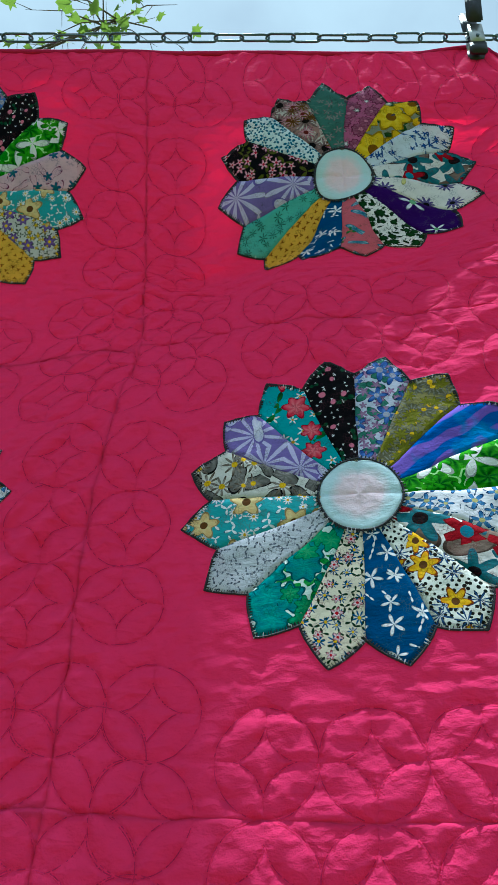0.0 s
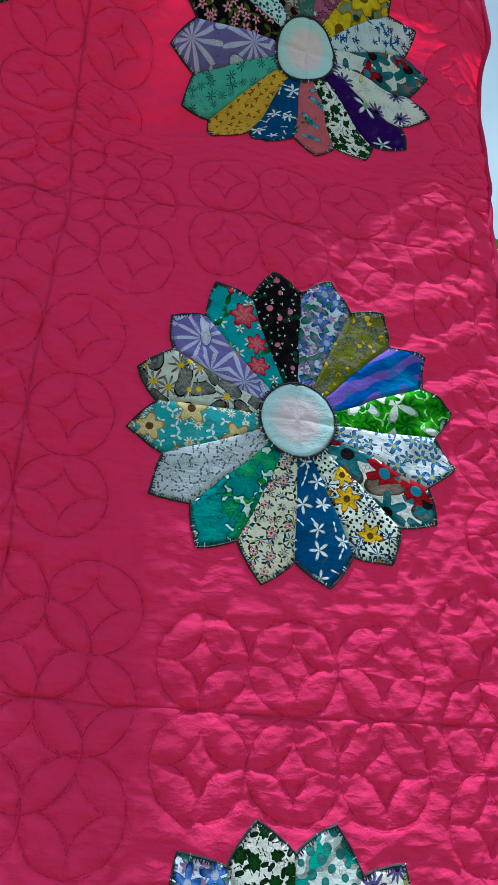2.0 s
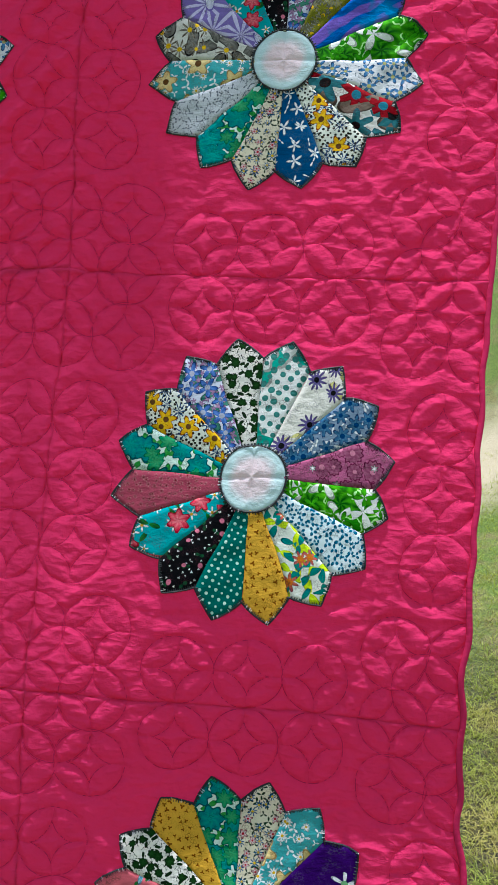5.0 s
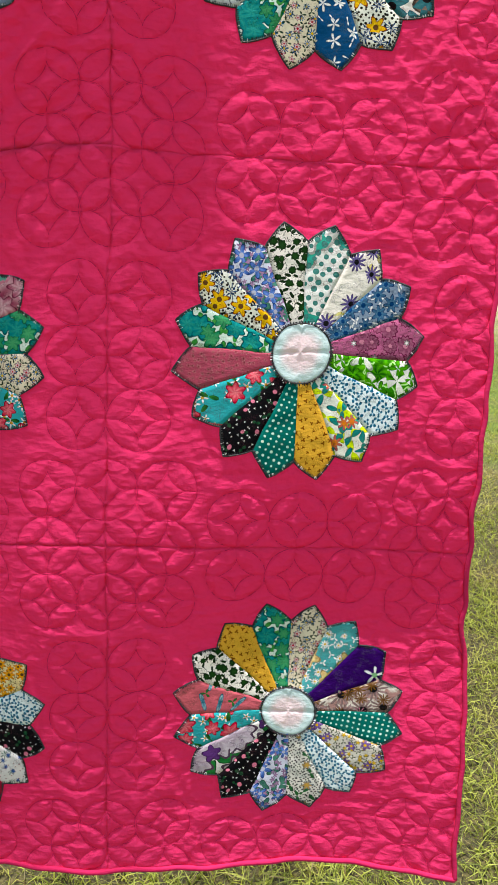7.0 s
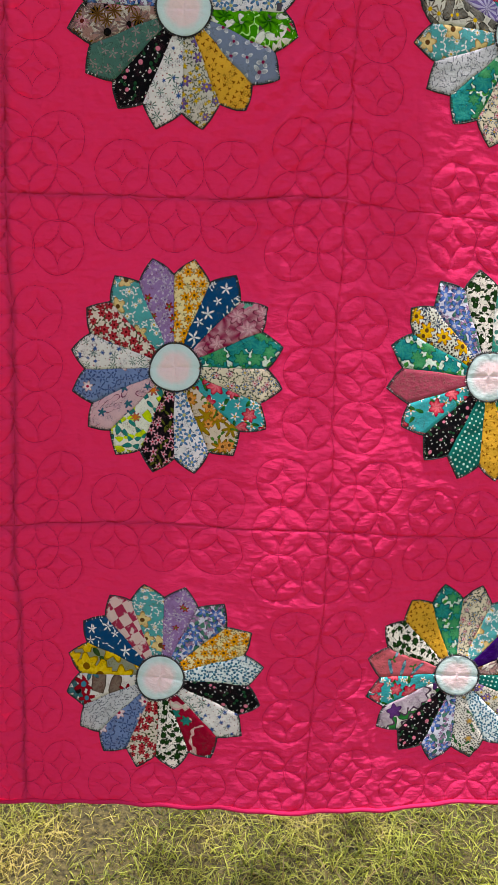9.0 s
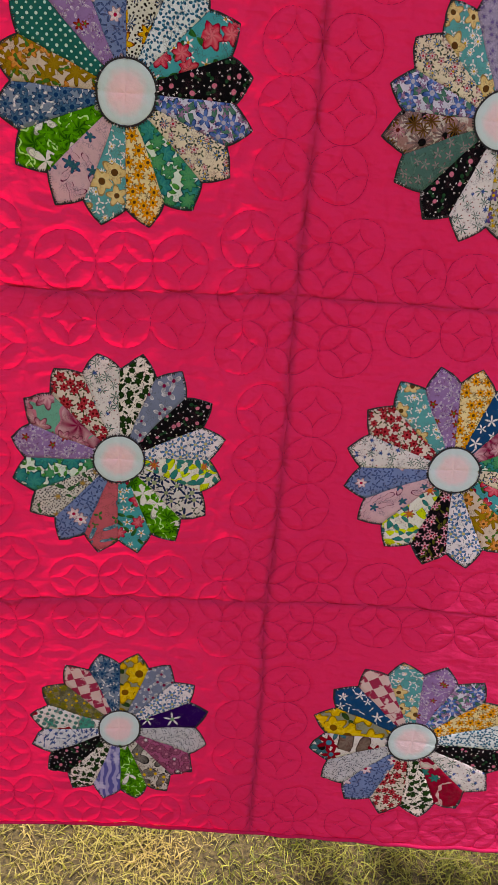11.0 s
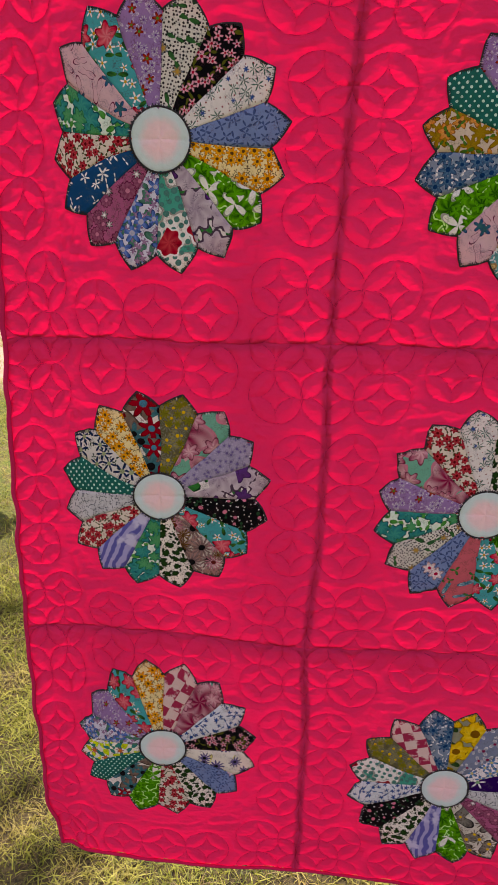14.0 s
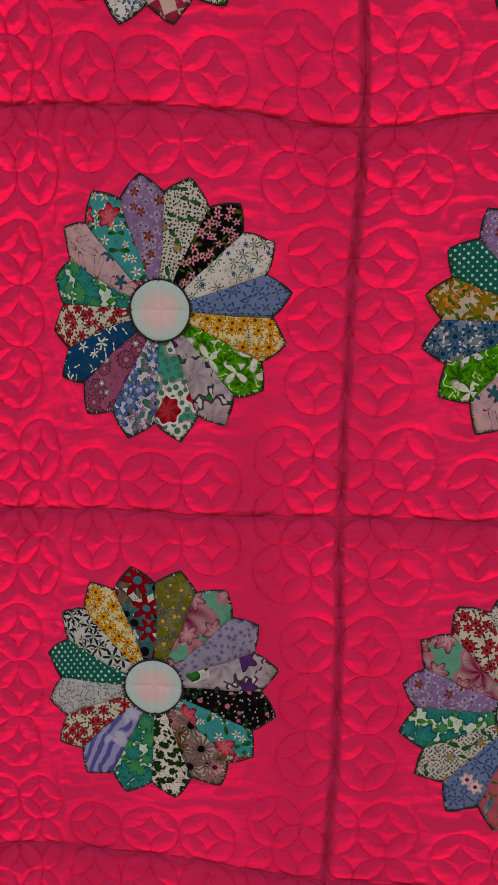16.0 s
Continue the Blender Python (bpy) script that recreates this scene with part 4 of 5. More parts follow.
def grid_mesh(name, xs, zs, mat, lift=0.0, rel=True):
    X, Z = np.meshgrid(xs, zs, indexing='ij')
    P = cloth_points(X, Z, lift, rel).reshape(-1, 3)
    nx, nz = len(xs), len(zs)
    I = np.arange(nx * nz).reshape(nx, nz)
    F = np.stack([I[:-1, :-1], I[1:, :-1], I[1:, 1:], I[:-1, 1:]], -1).reshape(-1, 4)
    flat = np.stack([X + 2 * B, TOP - Z], -1).reshape(-1, 2)
    me = bpy.data.meshes.new(name)
    me.vertices.add(len(P))
    me.vertices.foreach_set("co", P.ravel())
    me.loops.add(F.size)
    me.loops.foreach_set("vertex_index", F.ravel().astype(np.int32))
    me.polygons.add(len(F))
    me.polygons.foreach_set("loop_start", np.arange(0, F.size, 4, dtype=np.int32))
    me.polygons.foreach_set("use_smooth", np.ones(len(F), bool))
    me.update(calc_edges=True)
    me.uv_layers.new(name="flat").uv.foreach_set("vector", flat[F.ravel()].astype(np.float32).ravel())
    me.materials.append(mat)
    return me


# ---- the quilt ----
quilt = thing("quilt", "crimson pink quilt with sixteen pieced rosettes hanging from a chain", "quilt")
quilt.matrix_world = TILTED

STEPS = 225
for i in range(4):
    for j in range(4):
        xs = np.linspace((i - 2) * B, (i - 1) * B, STEPS)
        zs = np.linspace(TOP - (j + 1) * B, TOP - j * B, STEPS)
        child("block", grid_mesh("block", xs, zs, pink), quilt)

# machine-quilted stitches, lying in the creases; their darker colour paints the crease shade
quilting_thread = plain("crease_shade_quilting_thread", (0.58, 0.014, 0.09), 0.7, vary=0.3, scale=300, relief=0)
quilting_thread.node_tree.nodes["Principled BSDF"].inputs["Specular IOR Level"].default_value = 0.05


def dashes(i, j):
    """Short thread stitches along every quilted line of one block, as one mesh."""
    bx, bz = (i - 1.5) * B, TOP - (j + 0.5) * B
    lines = []
    for cx, cz in CENTRES:
        n = 76
        lines.append([(cx + CIRCLE * math.cos(2 * math.pi * k / n), cz + CIRCLE * math.sin(2 * math.pi * k / n)) for k in range(n + 1)])
        k0, rr = 0.86 * CIRCLE, CIRCLE * 0.90
        for sx in (-1, 1):
            for sz in (-1, 1):
                arc = []
                for k in range(41):
                    a = math.pi + (math.pi / 2) * k / 40
                    x, z = k0 + rr * math.cos(a), k0 + rr * math.sin(a)
                    if x > -0.0005 and z > -0.0005 and math.hypot(x, z) < 0.62 * CIRCLE:
                        arc.append((cx + sx * x, cz + sz * z))
                lines.append(arc)
    V, F = [], []
    h = B / 2 - 0.001
    for line in lines:
        for a, b in zip(line[:-1:1], line[1::1]):
            if max(abs(a[0]), abs(a[1]), abs(b[0]), abs(b[1])) > h or rng_stitch.random() < (0.35 if i > 1 else 0.55):
                continue
            dx, dz = b[0] - a[0], b[1] - a[1]
            l = math.hypot(dx, dz) + 1e-9
            nx, nz = -dz / l * 0.0004, dx / l * 0.0004
            base = len(V)
            V += [(bx + a[0] + nx, bz + a[1] + nz), (bx + a[0] - nx, bz + a[1] - nz), (bx + b[0] - nx, bz + b[1] - nz), (bx + b[0] + nx, bz + b[1] + nz)]
            F.append((base, base + 1, base + 2, base + 3))
    V = np.array(V)
    return mesh_from("quilting_stitches", cloth_points(V[:, 0], V[:, 1], 0.0007), F, quilting_thread, False)


rng_stitch = random.Random(9)
for i in range(4):
    for j in range(4):
        child("quilting_stitches", dashes(i, j), quilt, "fine crimson quilting stitches darkened as crease shade", "stuff")

# folded seam layers behind the joins
for k in (-1, 0, 1):
    w_ = 0.0018 if k == 1 else 0.0075
    xs = np.linspace(k * B - w_, k * B + w_, 5)
    child("seam_allowance", grid_mesh("seam_allowance", xs, np.linspace(TOP - 4 * B + 0.002, TOP - 0.002, 420), seam_cloth, -0.0016), quilt)
for k in (1, 2, 3):
    for x0, x1, w_ in ((-2 * B + 0.002, 0.0, 0.0080), (0.0, B, 0.0045), (B, 2 * B - 0.002, 0.0018)):
        zs = np.linspace(TOP - k * B - w_, TOP - k * B + w_, 5)
        child("seam_allowance", grid_mesh("seam_allowance", np.linspace(x0, x1, 160), zs, seam_cloth, -0.0018), quilt)

# bound edges
E_ = 2 * B
for a, b in (((-E_, TOP), (E_, TOP)), ((E_, TOP), (E_, TOP - 4 * B)), ((E_, TOP - 4 * B), (-E_, TOP - 4 * B)), ((-E_, TOP - 4 * B), (-E_, TOP))):
    t = np.linspace(0, 1, 340)
    P = cloth_points(a[0] + (b[0] - a[0]) * t, a[1] + (b[1] - a[1]) * t, -0.001, False)
    v, f = tube(P, 0.0034, 8)
    child("binding", mesh_from("binding", v, f, pink_edge), quilt)

# ---- rosettes ----
# sixteen petals each, clockwise from the first one right of the top; rows from the top, columns from the left
ROSETTES = [
    ("OTCMGYEpJBHFXWDI", "GXHYBCMTOkZEUFAP", "OBEbMlDFCTYAGPWI", "UvxRhjTmCDzKdFku"),
    ("odZaXEngOUCYHbGW", "SFGBOIHXMbEieAWa", "PqeJErDlZBukOIMt", "OPQEJRSCIHNMLKGB"),
    ("PftnBGkTHsYNAqXR", "TrBJcqEGmaoHWfYZ", "XCfHIGeJdcbaZYMW", "ghiUEFcDABGVHSOT"),
    ("pfxdhaTYERAcOWGX", "vrJjNULEsTBxgPpi", "WOXFBZwTYaNRvCpM", "IMjkAlFoOBnGmTDH"),
]
SPIN = [(0, 0, 0, 3.0), (2.5, 0, 0, 1.0), (1, 0.5, -1.5, 2.0), (3.0, -0.8, 0.6, -1.0)]
# middle of each rosette away from the middle of its block
OFFSET = [[(0, 0), (0, 0), (0.005, 0.03), (0.012, 0.043)],
          [(0.012, 0.008), (0.0, 0.0), (0.003, 0.008), (0.005, 0.022)],
          [(0.005, 0.016), (-0.008, -0.001), (0.006, -0.001), (-0.005, 0.013)],
          [(0.002, 0.039), (-0.005, -0.020), (0.002, -0.015), (0.002, 0.003)]]
rng = random.Random(5)


def petal_mesh(cx, cz, ang, mat):
    half = radians(11.25)
    rows, cols = 18, 9
    r0 = DISC_R - 0.004
    V, U, F = [], [], []
    du, dv = rng.uniform(0, 3), rng.uniform(0, 3)
    flip = rng.uniform(-0.5, 0.5)
    ripple, skew = rng.uniform(150, 320), rng.uniform(-2.5, 2.5)
    tip, notch = PLATE_R + rng.uniform(-0.002, 0.0025), NOTCH_R + rng.uniform(-0.0015, 0.0015)
    px, pz, lift, uvs = [], [], [], []
    for r in range(rows):
        t = r / (rows - 1)
        for c in range(cols):
            s = (c / (cols - 1)) * 2 - 1
            a = ang + s * (half - 0.0016)
            end = notch + (tip - notch) * (1 - abs(s)) ** 0.95
            rad = r0 + (end - r0) * t
            px.append(cx + rad * math.sin(a))
            pz.append(cz + rad * math.cos(a))
            edge = min(1.0, (1 - abs(s)) * 3.2) * min(1.0, (1 - t) * 7 + 0.1)
            lift.append(0.0013 + 0.0004 * math.sqrt(max(0, edge)) + 0.0004 * math.sin(rad * ripple + s * skew + du * 9) * min(1.0, edge * 2))
            lu, lv = rad * math.sin(s * half), rad * math.cos(s * half)
            uvs.append((lu * math.cos(flip) - lv * math.sin(flip) + du, lu * math.sin(flip) + lv * math.cos(flip) + dv))
    n = len(px)
    # a skirt gives the folded edge its thickness
    P = cloth_points(np.array(px), np.array(pz), np.array(lift))
    S = cloth_points(np.array(px), np.array(pz), np.full(n, -0.0006))
    F = [(r * cols + c, r * cols + c + 1, (r + 1) * cols + c + 1, (r + 1) * cols + c) for r in range(rows - 1) for c in range(cols - 1)]
    ring = [c for c in range(cols)] + [r * cols + cols - 1 for r in range(1, rows)] + [(rows - 1) * cols + c for c in range(cols - 2, -1, -1)] + [r * cols for r in range(rows - 2, 0, -1)]
    V = list(P)
    base = len(V)
    for k in ring:
        V.append(S[k])
    uvs += [uvs[k] for k in ring]
    for k in range(len(ring)):
        l = (k + 1) % len(ring)
        F.append((ring[k], base + k, base + l, ring[l]))
    me = mesh_from("petal", V, F, mat)
    layer = me.uv_layers.new(name="UVMap")
    for lp in me.loops:
        layer.data[lp.index].uv = uvs[lp.vertex_index]
    outer = [(px[(rows - 1) * cols + c], pz[(rows - 1) * cols + c]) for c in range(cols)]
    return me, outer


def disc_mesh(cx, cz):
    rings, seg = 16, 56
    px, pz, lift, uvs = [cx], [cz], [0.0024], [(0, 0)]
    F = []
    for r in range(1, rings + 1):
        for k in range(seg):
            a = 2 * math.pi * k / seg
            rad = DISC_R * min(1, r / (rings - 1))
            lu, lv = rad * math.cos(a), rad * math.sin(a)
            px.append(cx + lu)
            pz.append(cz + lv)
            uvs.append((lu, lv))
            q = math.exp(-min(abs(lu), abs(lv)) / 0.003)
            lift.append(0.0004 if r == rings else 0.0034 - 0.0017 * q + 0.0002 * math.sin(lu * 420 + lv * 90) * math.sin(lv * 330) - (0.0011 if r == rings - 1 else 0))
    for k in range(seg):
        F.append((0, 1 + k, 1 + (k + 1) % seg))
    for r in range(rings - 1):
        for k in range(seg):
            a, b = 1 + r * seg + k, 1 + r * seg + (k + 1) % seg
            F.append((a, a + seg, b + seg, b))
    me = mesh_from("centre_disc", cloth_points(np.array(px), np.array(pz), np.array(lift)), F, white_cotton)
    layer = me.uv_layers.new(name="UVMap")
    for lp in me.loops:
        layer.data[lp.index].uv = uvs[lp.vertex_index]
    return me


def stitch_mesh(path, lift, step, length, width=0.0012):
    """Blanket stitches along a closed path in the cloth: a running thread and cross threads."""
    pts = [np.array(p) for p in path]
    V, F, M = [], [], []

    def bar(p, q, w, up):
        d = q - p
        n = np.array([-d[1], d[0]])
        n = n / (np.linalg.norm(n) + 1e-9) * w
        base = len(V)
        V.extend([(p[0] + n[0], p[1] + n[1], lift), (p[0] - n[0], p[1] - n[1], lift), (q[0] - n[0], q[1] - n[1], lift), (q[0] + n[0], q[1] + n[1], lift),
                  (p[0], p[1], lift + up), (q[0], q[1], lift + up)])
        F.extend([(base, base + 3, base + 5, base + 4), (base + 2, base + 1, base + 4, base + 5), (base, base + 4, base + 1), (base + 3, base + 2, base + 5)])
        pale = w < width * 0.9 and rng.random() < 0.16
        M.extend([1 if pale else 0] * 4)
    cx = sum(p[0] for p in pts) / len(pts)
    cz = sum(p[1] for p in pts) / len(pts)
    for i, p in enumerate(pts):
        q = pts[(i + 1) % len(pts)]
        seg = np.linalg.norm(q - p)
        if seg < 1e-6:
            continue
        d = (q - p) / seg
        n = np.array([-d[1], d[0]])
        mid = (p + q) / 2 - np.array([cx, cz])
        if n @ mid > 0:
            n = -n
        m = max(1, int(seg / step))
        for k in range(m):
            a = p + d * seg * k / m
            b = p + d * seg * (k + 1) / m
            bar(a, b, width, 0.0009)
            lean = d * rng.uniform(-0.0006, 0.0006)
            bar(a - n * length * 0.25, a + n * length * rng.uniform(0.7, 1.1) + lean, width * 0.6, 0.0009)
    V = np.array(V)
    P = cloth_points(V[:, 0], V[:, 1], V[:, 2])
    me = mesh_from("edge_stitching", P, F, [thread, pale_thread], False)
    me.polygons.foreach_set("material_index", M)
    return me


for j in range(4):
    for i in range(4):
        ox, oz = OFFSET[j][i]
        cx, cz = (i - 1.5) * B + ox, TOP - (j + 0.5) * B + oz
        a = np.linspace(0, 2 * math.pi, 49)[:-1]
        rr = np.linspace(0.02, NOTCH_R - 0.004, 12)
        P = cloth_points((cx + rr[:, None] * np.sin(a)).ravel(), (cz + rr[:, None] * np.cos(a)).ravel(), 0.0002)
        quads = [(r * 48 + k, r * 48 + (k + 1) % 48, (r + 1) * 48 + (k + 1) % 48, (r + 1) * 48 + k) for r in range(11) for k in range(48)]
        plate = child("flower_rosette", mesh_from("flower_rosette", P, quads, under_cloth), quilt,
                      "round rosette of sixteen printed cotton petals with black edge stitching")
        outline = []
        for k, code in enumerate(ROSETTES[j][i]):
            me, outer = petal_mesh(cx, cz, radians(11.25 + 22.5 * k + SPIN[j][i]), PRINTS[code])
            child("petal", me, plate, PRINTS[code].name.replace("_", " ") + " petal")
            outline += outer
        child("edge_stitching", stitch_mesh(outline, 0.0012, 0.0024, 0.0034), plate, "black blanket stitching", "stuff")
        child("centre_disc", disc_mesh(cx, cz), plate, "white cotton disc quilted with a cross")
        rim = [(cx + (DISC_R + 0.0004) * math.cos(t), cz + (DISC_R + 0.0004) * math.sin(t)) for t in np.linspace(0, 2 * math.pi, 73)[:-1]]
        child("disc_stitching", stitch_mesh(rim, 0.0030, 0.0026, -0.0034), plate, "black blanket stitching", "stuff")

# ---- chain and clamps ----
def chain_point(x):
    """The chain runs over the quilt's top edge."""
    return TILTED @ Vector((x, -0.062 - 0.085 * (0.98 - x), 2.290))


chain = thing("chain", "galvanised steel chain of long oval links stretched overhead", "chain")
LINK, WIRE, LINK_W = 0.042, 0.0017, 0.0155


def link_mesh():
    pts = []
    half = LINK / 2 - LINK_W / 2
    for k in range(24):
        a = 2 * math.pi * k / 24
        pts.append((math.cos(a) * LINK_W / 2 + (half if math.cos(a) > 0 else -half), math.sin(a) * LINK_W / 2, 0))
    v, f = tube(pts, WIRE, 8, True)
    return mesh_from("link", v, f, steel)


LINK_MESH = link_mesh()
start, end = chain_point(-1.6), chain_point(1.9)
run = (end - start).normalized()
pitch_ = LINK - 2 * WIRE - 0.0008
count = int((end - start).length / pitch_)
turn_ = run.to_track_quat('X', 'Z').to_matrix().to_4x4()
for k in range(count):
    o = child("link", LINK_MESH, chain)
    o.matrix_world = Matrix.Translation(start + run * pitch_ * k) @ turn_ @ pose(0, 0, 0, (92 if k % 2 == 0 else 14) + rng.uniform(-16, 16))


def clamp(at):
    """Spring clamp: two jaws with rubber tips, a metal spring band and sleeved handles."""
    c = thing("spring_clamp", "metal spring clamp with black rubber tips gripping the quilt", "clamp", at, "clamps along the chain")
    for s in (-1, 1):
        jaw = part("jaw", box_bm(0.030, 0.004, 0.058, (0, s * 0.012, -0.002), 0.0015, Matrix.Rotation(radians(6 * s), 4, 'X')), bright_metal, c, "bright bent metal jaw")
        part("rubber_tip", box_bm(0.034, 0.012, 0.030, (0, s * 0.010, -0.042), 0.003), black_rubber, c, "black rubber tip")
        part("handle_sleeve", box_bm(0.033, 0.010, 0.075, (0, s * 0.020, 0.064), 0.004, Matrix.Rotation(radians(-9 * s), 4, 'X')), black_rubber, c, "black sleeve")
    part("spring", cyl_bm(0.009, 0.024, (0, 0, 0.022), 'X', 20, bevel=0.001), steel, c)
    part("rivet", cyl_bm(0.0035, 0.004, (0, -0.016, -0.014), 'Y', 12), steel, c)
    for o in c.children:
        o.data.transform(Matrix.Scale(0.72, 4))
    return c


one = clamp((0, 0, 0))
one.matrix_world = TILTED @ pose(0.985, -0.066, 2.285, 0, 3, 0)
two = copy_thing(one, TILTED @ pose(-0.985, -0.07, 2.285, 0, -3, 0))

# ---- ground ----
DROP = 0.22     # the hem hangs well clear of the lawn


def ground_height(x, y):
    """Nearly level by the quilt; a grassy bank on one side, a pond on the other."""
    h = 0.02 * value_noise(x, y, 0.6, 5) + 0.05 * value_noise(x, y, 0.13, 6)
    h = h + 4.3 * smooth(2.5, 13.0, y) * smooth(1.2, 3.8, x)
    pond = smooth(11.4, 13.4, y) * smooth(1.0, -0.6, x) * smooth(70, 60, y)
    return h * (1 - pond) - 1.2 * pond - DROP


g1 = np.concatenate([-np.geomspace(900, 6, 26), np.linspace(-5.5, 5.5, 90), np.geomspace(6, 900, 26)])
g2 = np.concatenate([-np.geomspace(900, 4, 20), np.linspace(-3.5, 20, 150), np.geomspace(21, 900, 30)])
GX, GY = np.meshgrid(g1, g2, indexing='ij')
GZ = ground_height(GX, GY)
idx = np.arange(GX.size).reshape(GX.shape)
F = np.stack([idx[:-1, :-1], idx[1:, :-1], idx[1:, 1:], idx[:-1, 1:]], -1).reshape(-1, 4)


def turf():
    m, nt, bsdf = material("turf", 0.95)
    co = coords(nt)
    sep = nt.nodes.new("ShaderNodeSeparateXYZ")
    nt.links.new(co, sep.inputs[0])
    big = noise_tex(nt, co, 0.9, 4)
    mid = noise_tex(nt, co, 7.0, 5)
    fine = noise_tex(nt, co, 90.0, 4)
    green = mix(nt, ramp(nt, fine, 0.3, 0.7), (0.03, 0.06, 0.008), (0.17, 0.22, 0.03))
    straw = mix(nt, ramp(nt, fine, 0.35, 0.7), (0.06, 0.05, 0.02), (0.28, 0.25, 0.08))
    base = mix(nt, ramp(nt, math_node(nt, 'ADD', math_node(nt, 'MULTIPLY', mid, 0.6), math_node(nt, 'MULTIPLY', big, 0.4)), 0.46, 0.58), green, straw)
    # bare soil and dead thatch close by, darkened to stand for shade between the blades
    shaded_thatch = mix(nt, ramp(nt, fine, 0.35, 0.7), (0.016, 0.014, 0.005), (0.12, 0.10, 0.035))
    base = mix(nt, ramp(nt, math_node(nt, 'ADD', math_node(nt, 'ABSOLUTE', math_node(nt, 'SUBTRACT', sep.outputs[1], 0.5)), math_node(nt, 'MULTIPLY', mid, 0.8)), 2.3, 1.3), base, shaded_thatch)
    # a worn dirt track crosses beyond the near lawn
    track = math_node(nt, 'ABSOLUTE', math_node(nt, 'SUBTRACT', math_node(nt, 'ADD', sep.outputs[1], math_node(nt, 'MULTIPLY', big, 1.6)), 5.6))
    base = mix(nt, ramp(nt, math_node(nt, 'ADD', track, math_node(nt, 'MULTIPLY', mid, 0.8)), 1.5, 0.8), base, (0.42, 0.34, 0.24))
    nt.links.new(base, bsdf.inputs["Base Color"])
    bump(nt, bsdf, math_node(nt, 'ADD', fine, mid), 0.6, 0.03)
    return m


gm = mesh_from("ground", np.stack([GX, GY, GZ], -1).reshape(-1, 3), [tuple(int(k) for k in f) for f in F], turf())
ground = tagged(new("ground", gm), "sunlit lawn with straw-coloured patches and a worn dirt track", "ground", kind="structure")


def leaf_material(name, dark, light, trans, vary_big=None):
    m, nt, bsdf = material(name, 0.55)
    geo = nt.nodes.new("ShaderNodeNewGeometry")
    c = mix(nt, geo.outputs["Random Per Island"], dark, light)
    if vary_big:
        co = coords(nt)
        c = mix(nt, ramp(nt, noise_tex(nt, co, 2.6, 4), 0.52, 0.68), c, vary_big)
    nt.links.new(c, bsdf.inputs["Base Color"])
    tr = nt.nodes.new("ShaderNodeBsdfTranslucent")
    tr.inputs["Color"].default_value = (*trans, 1)
    ms = nt.nodes.new("ShaderNodeMixShader")
    ms.inputs[0].default_value = 0.4
    nt.links.new(bsdf.outputs[0], ms.inputs[1])
    nt.links.new(tr.outputs[0], ms.inputs[2])
    nt.links.new(ms.outputs[0], nt.nodes["Material Output"].inputs["Surface"])
    return m


blade_mat = leaf_material("grass_blades", (0.016, 0.038, 0.006), (0.46, 0.50, 0.08), (0.44, 0.50, 0.045), (0.46, 0.37, 0.12))
straw_mat = leaf_material("dry_grass", (0.14, 0.10, 0.04), (0.36, 0.29, 0.12), (0.28, 0.22, 0.07))


def grass(name, n, x0, x1, y0, y1, hmin, hmax, flat, mat, seed, label):
    r = np.random.RandomState(seed)
    x, y = r.uniform(x0, x1, n), r.uniform(y0, y1, n)
    clump = value_noise(x, y, 3.0, 9) * 0.5 + value_noise(x, y, 8.0, 4) * 0.5
    rim = np.minimum(np.minimum(x - x0, x1 - x), np.minimum(y - y0, y1 - y))
    keep = r.rand(n) < (0.66 + 0.6 * clump) * smooth(0.0, 0.55, rim + 0.25 * value_noise(x, y, 2.5, 15))
    x, y, clump = x[keep], y[keep], clump[keep]
    n = len(x)
    z = ground_height(x, y) - 0.003
    h = r.uniform(hmin, hmax, n) * (1 + 0.4 * clump)
    a, w = r.uniform(0, 2 * math.pi, n), r.uniform(0.0009, 0.0024, n)
    lean = r.uniform(0.3, 1.0, n) * flat
    b = r.uniform(0, 2 * math.pi, n)
    P = np.zeros((n, 5, 3))
    for k, (t, ww) in enumerate(((0, 1), (0, -1), (0.55, 0.8), (0.55, -0.8), (1.0, 0))):
        P[:, k, 0] = x + np.cos(a) * w * ww + np.cos(b) * lean * h * t * t
        P[:, k, 1] = y + np.sin(a) * w * ww + np.sin(b) * lean * h * t * t
        P[:, k, 2] = z + h * t * (1 - 0.35 * lean * t)
    base = (np.arange(n) * 5)[:, None]
    F = [tuple(q) for q in np.concatenate([base + [0, 1, 3, 2]], 0).tolist()] + [tuple(q) for q in (base + [2, 3, 4]).tolist()]
    me = mesh_from(name, P.reshape(-1, 3), F, mat, False)
    return tagged(new(name, me), label, "grass", kind="stuff")


grass("grass", 250000, -2.3, 2.2, -0.8, 2.0, 0.012, 0.046, 2.0, blade_mat, 1, "short green lawn grass under the quilt")
grass("grass_lawn", 60000, 0.7, 3.8, 0.0, 5.0, 0.025, 0.06, 2.0, blade_mat, 2, "short green lawn grass in the sun")
grass("grass_side", 60000, -4.8, -0.7, 0.0, 5.6, 0.03, 0.075, 1.8, blade_mat, 3, "short green lawn grass in the sun")
grass("dry_grass", 28000, -2.6, 2.7, -0.8, 2.6, 0.02, 0.06, 1.5, straw_mat, 4, "dry straw-coloured grass lying in the lawn")

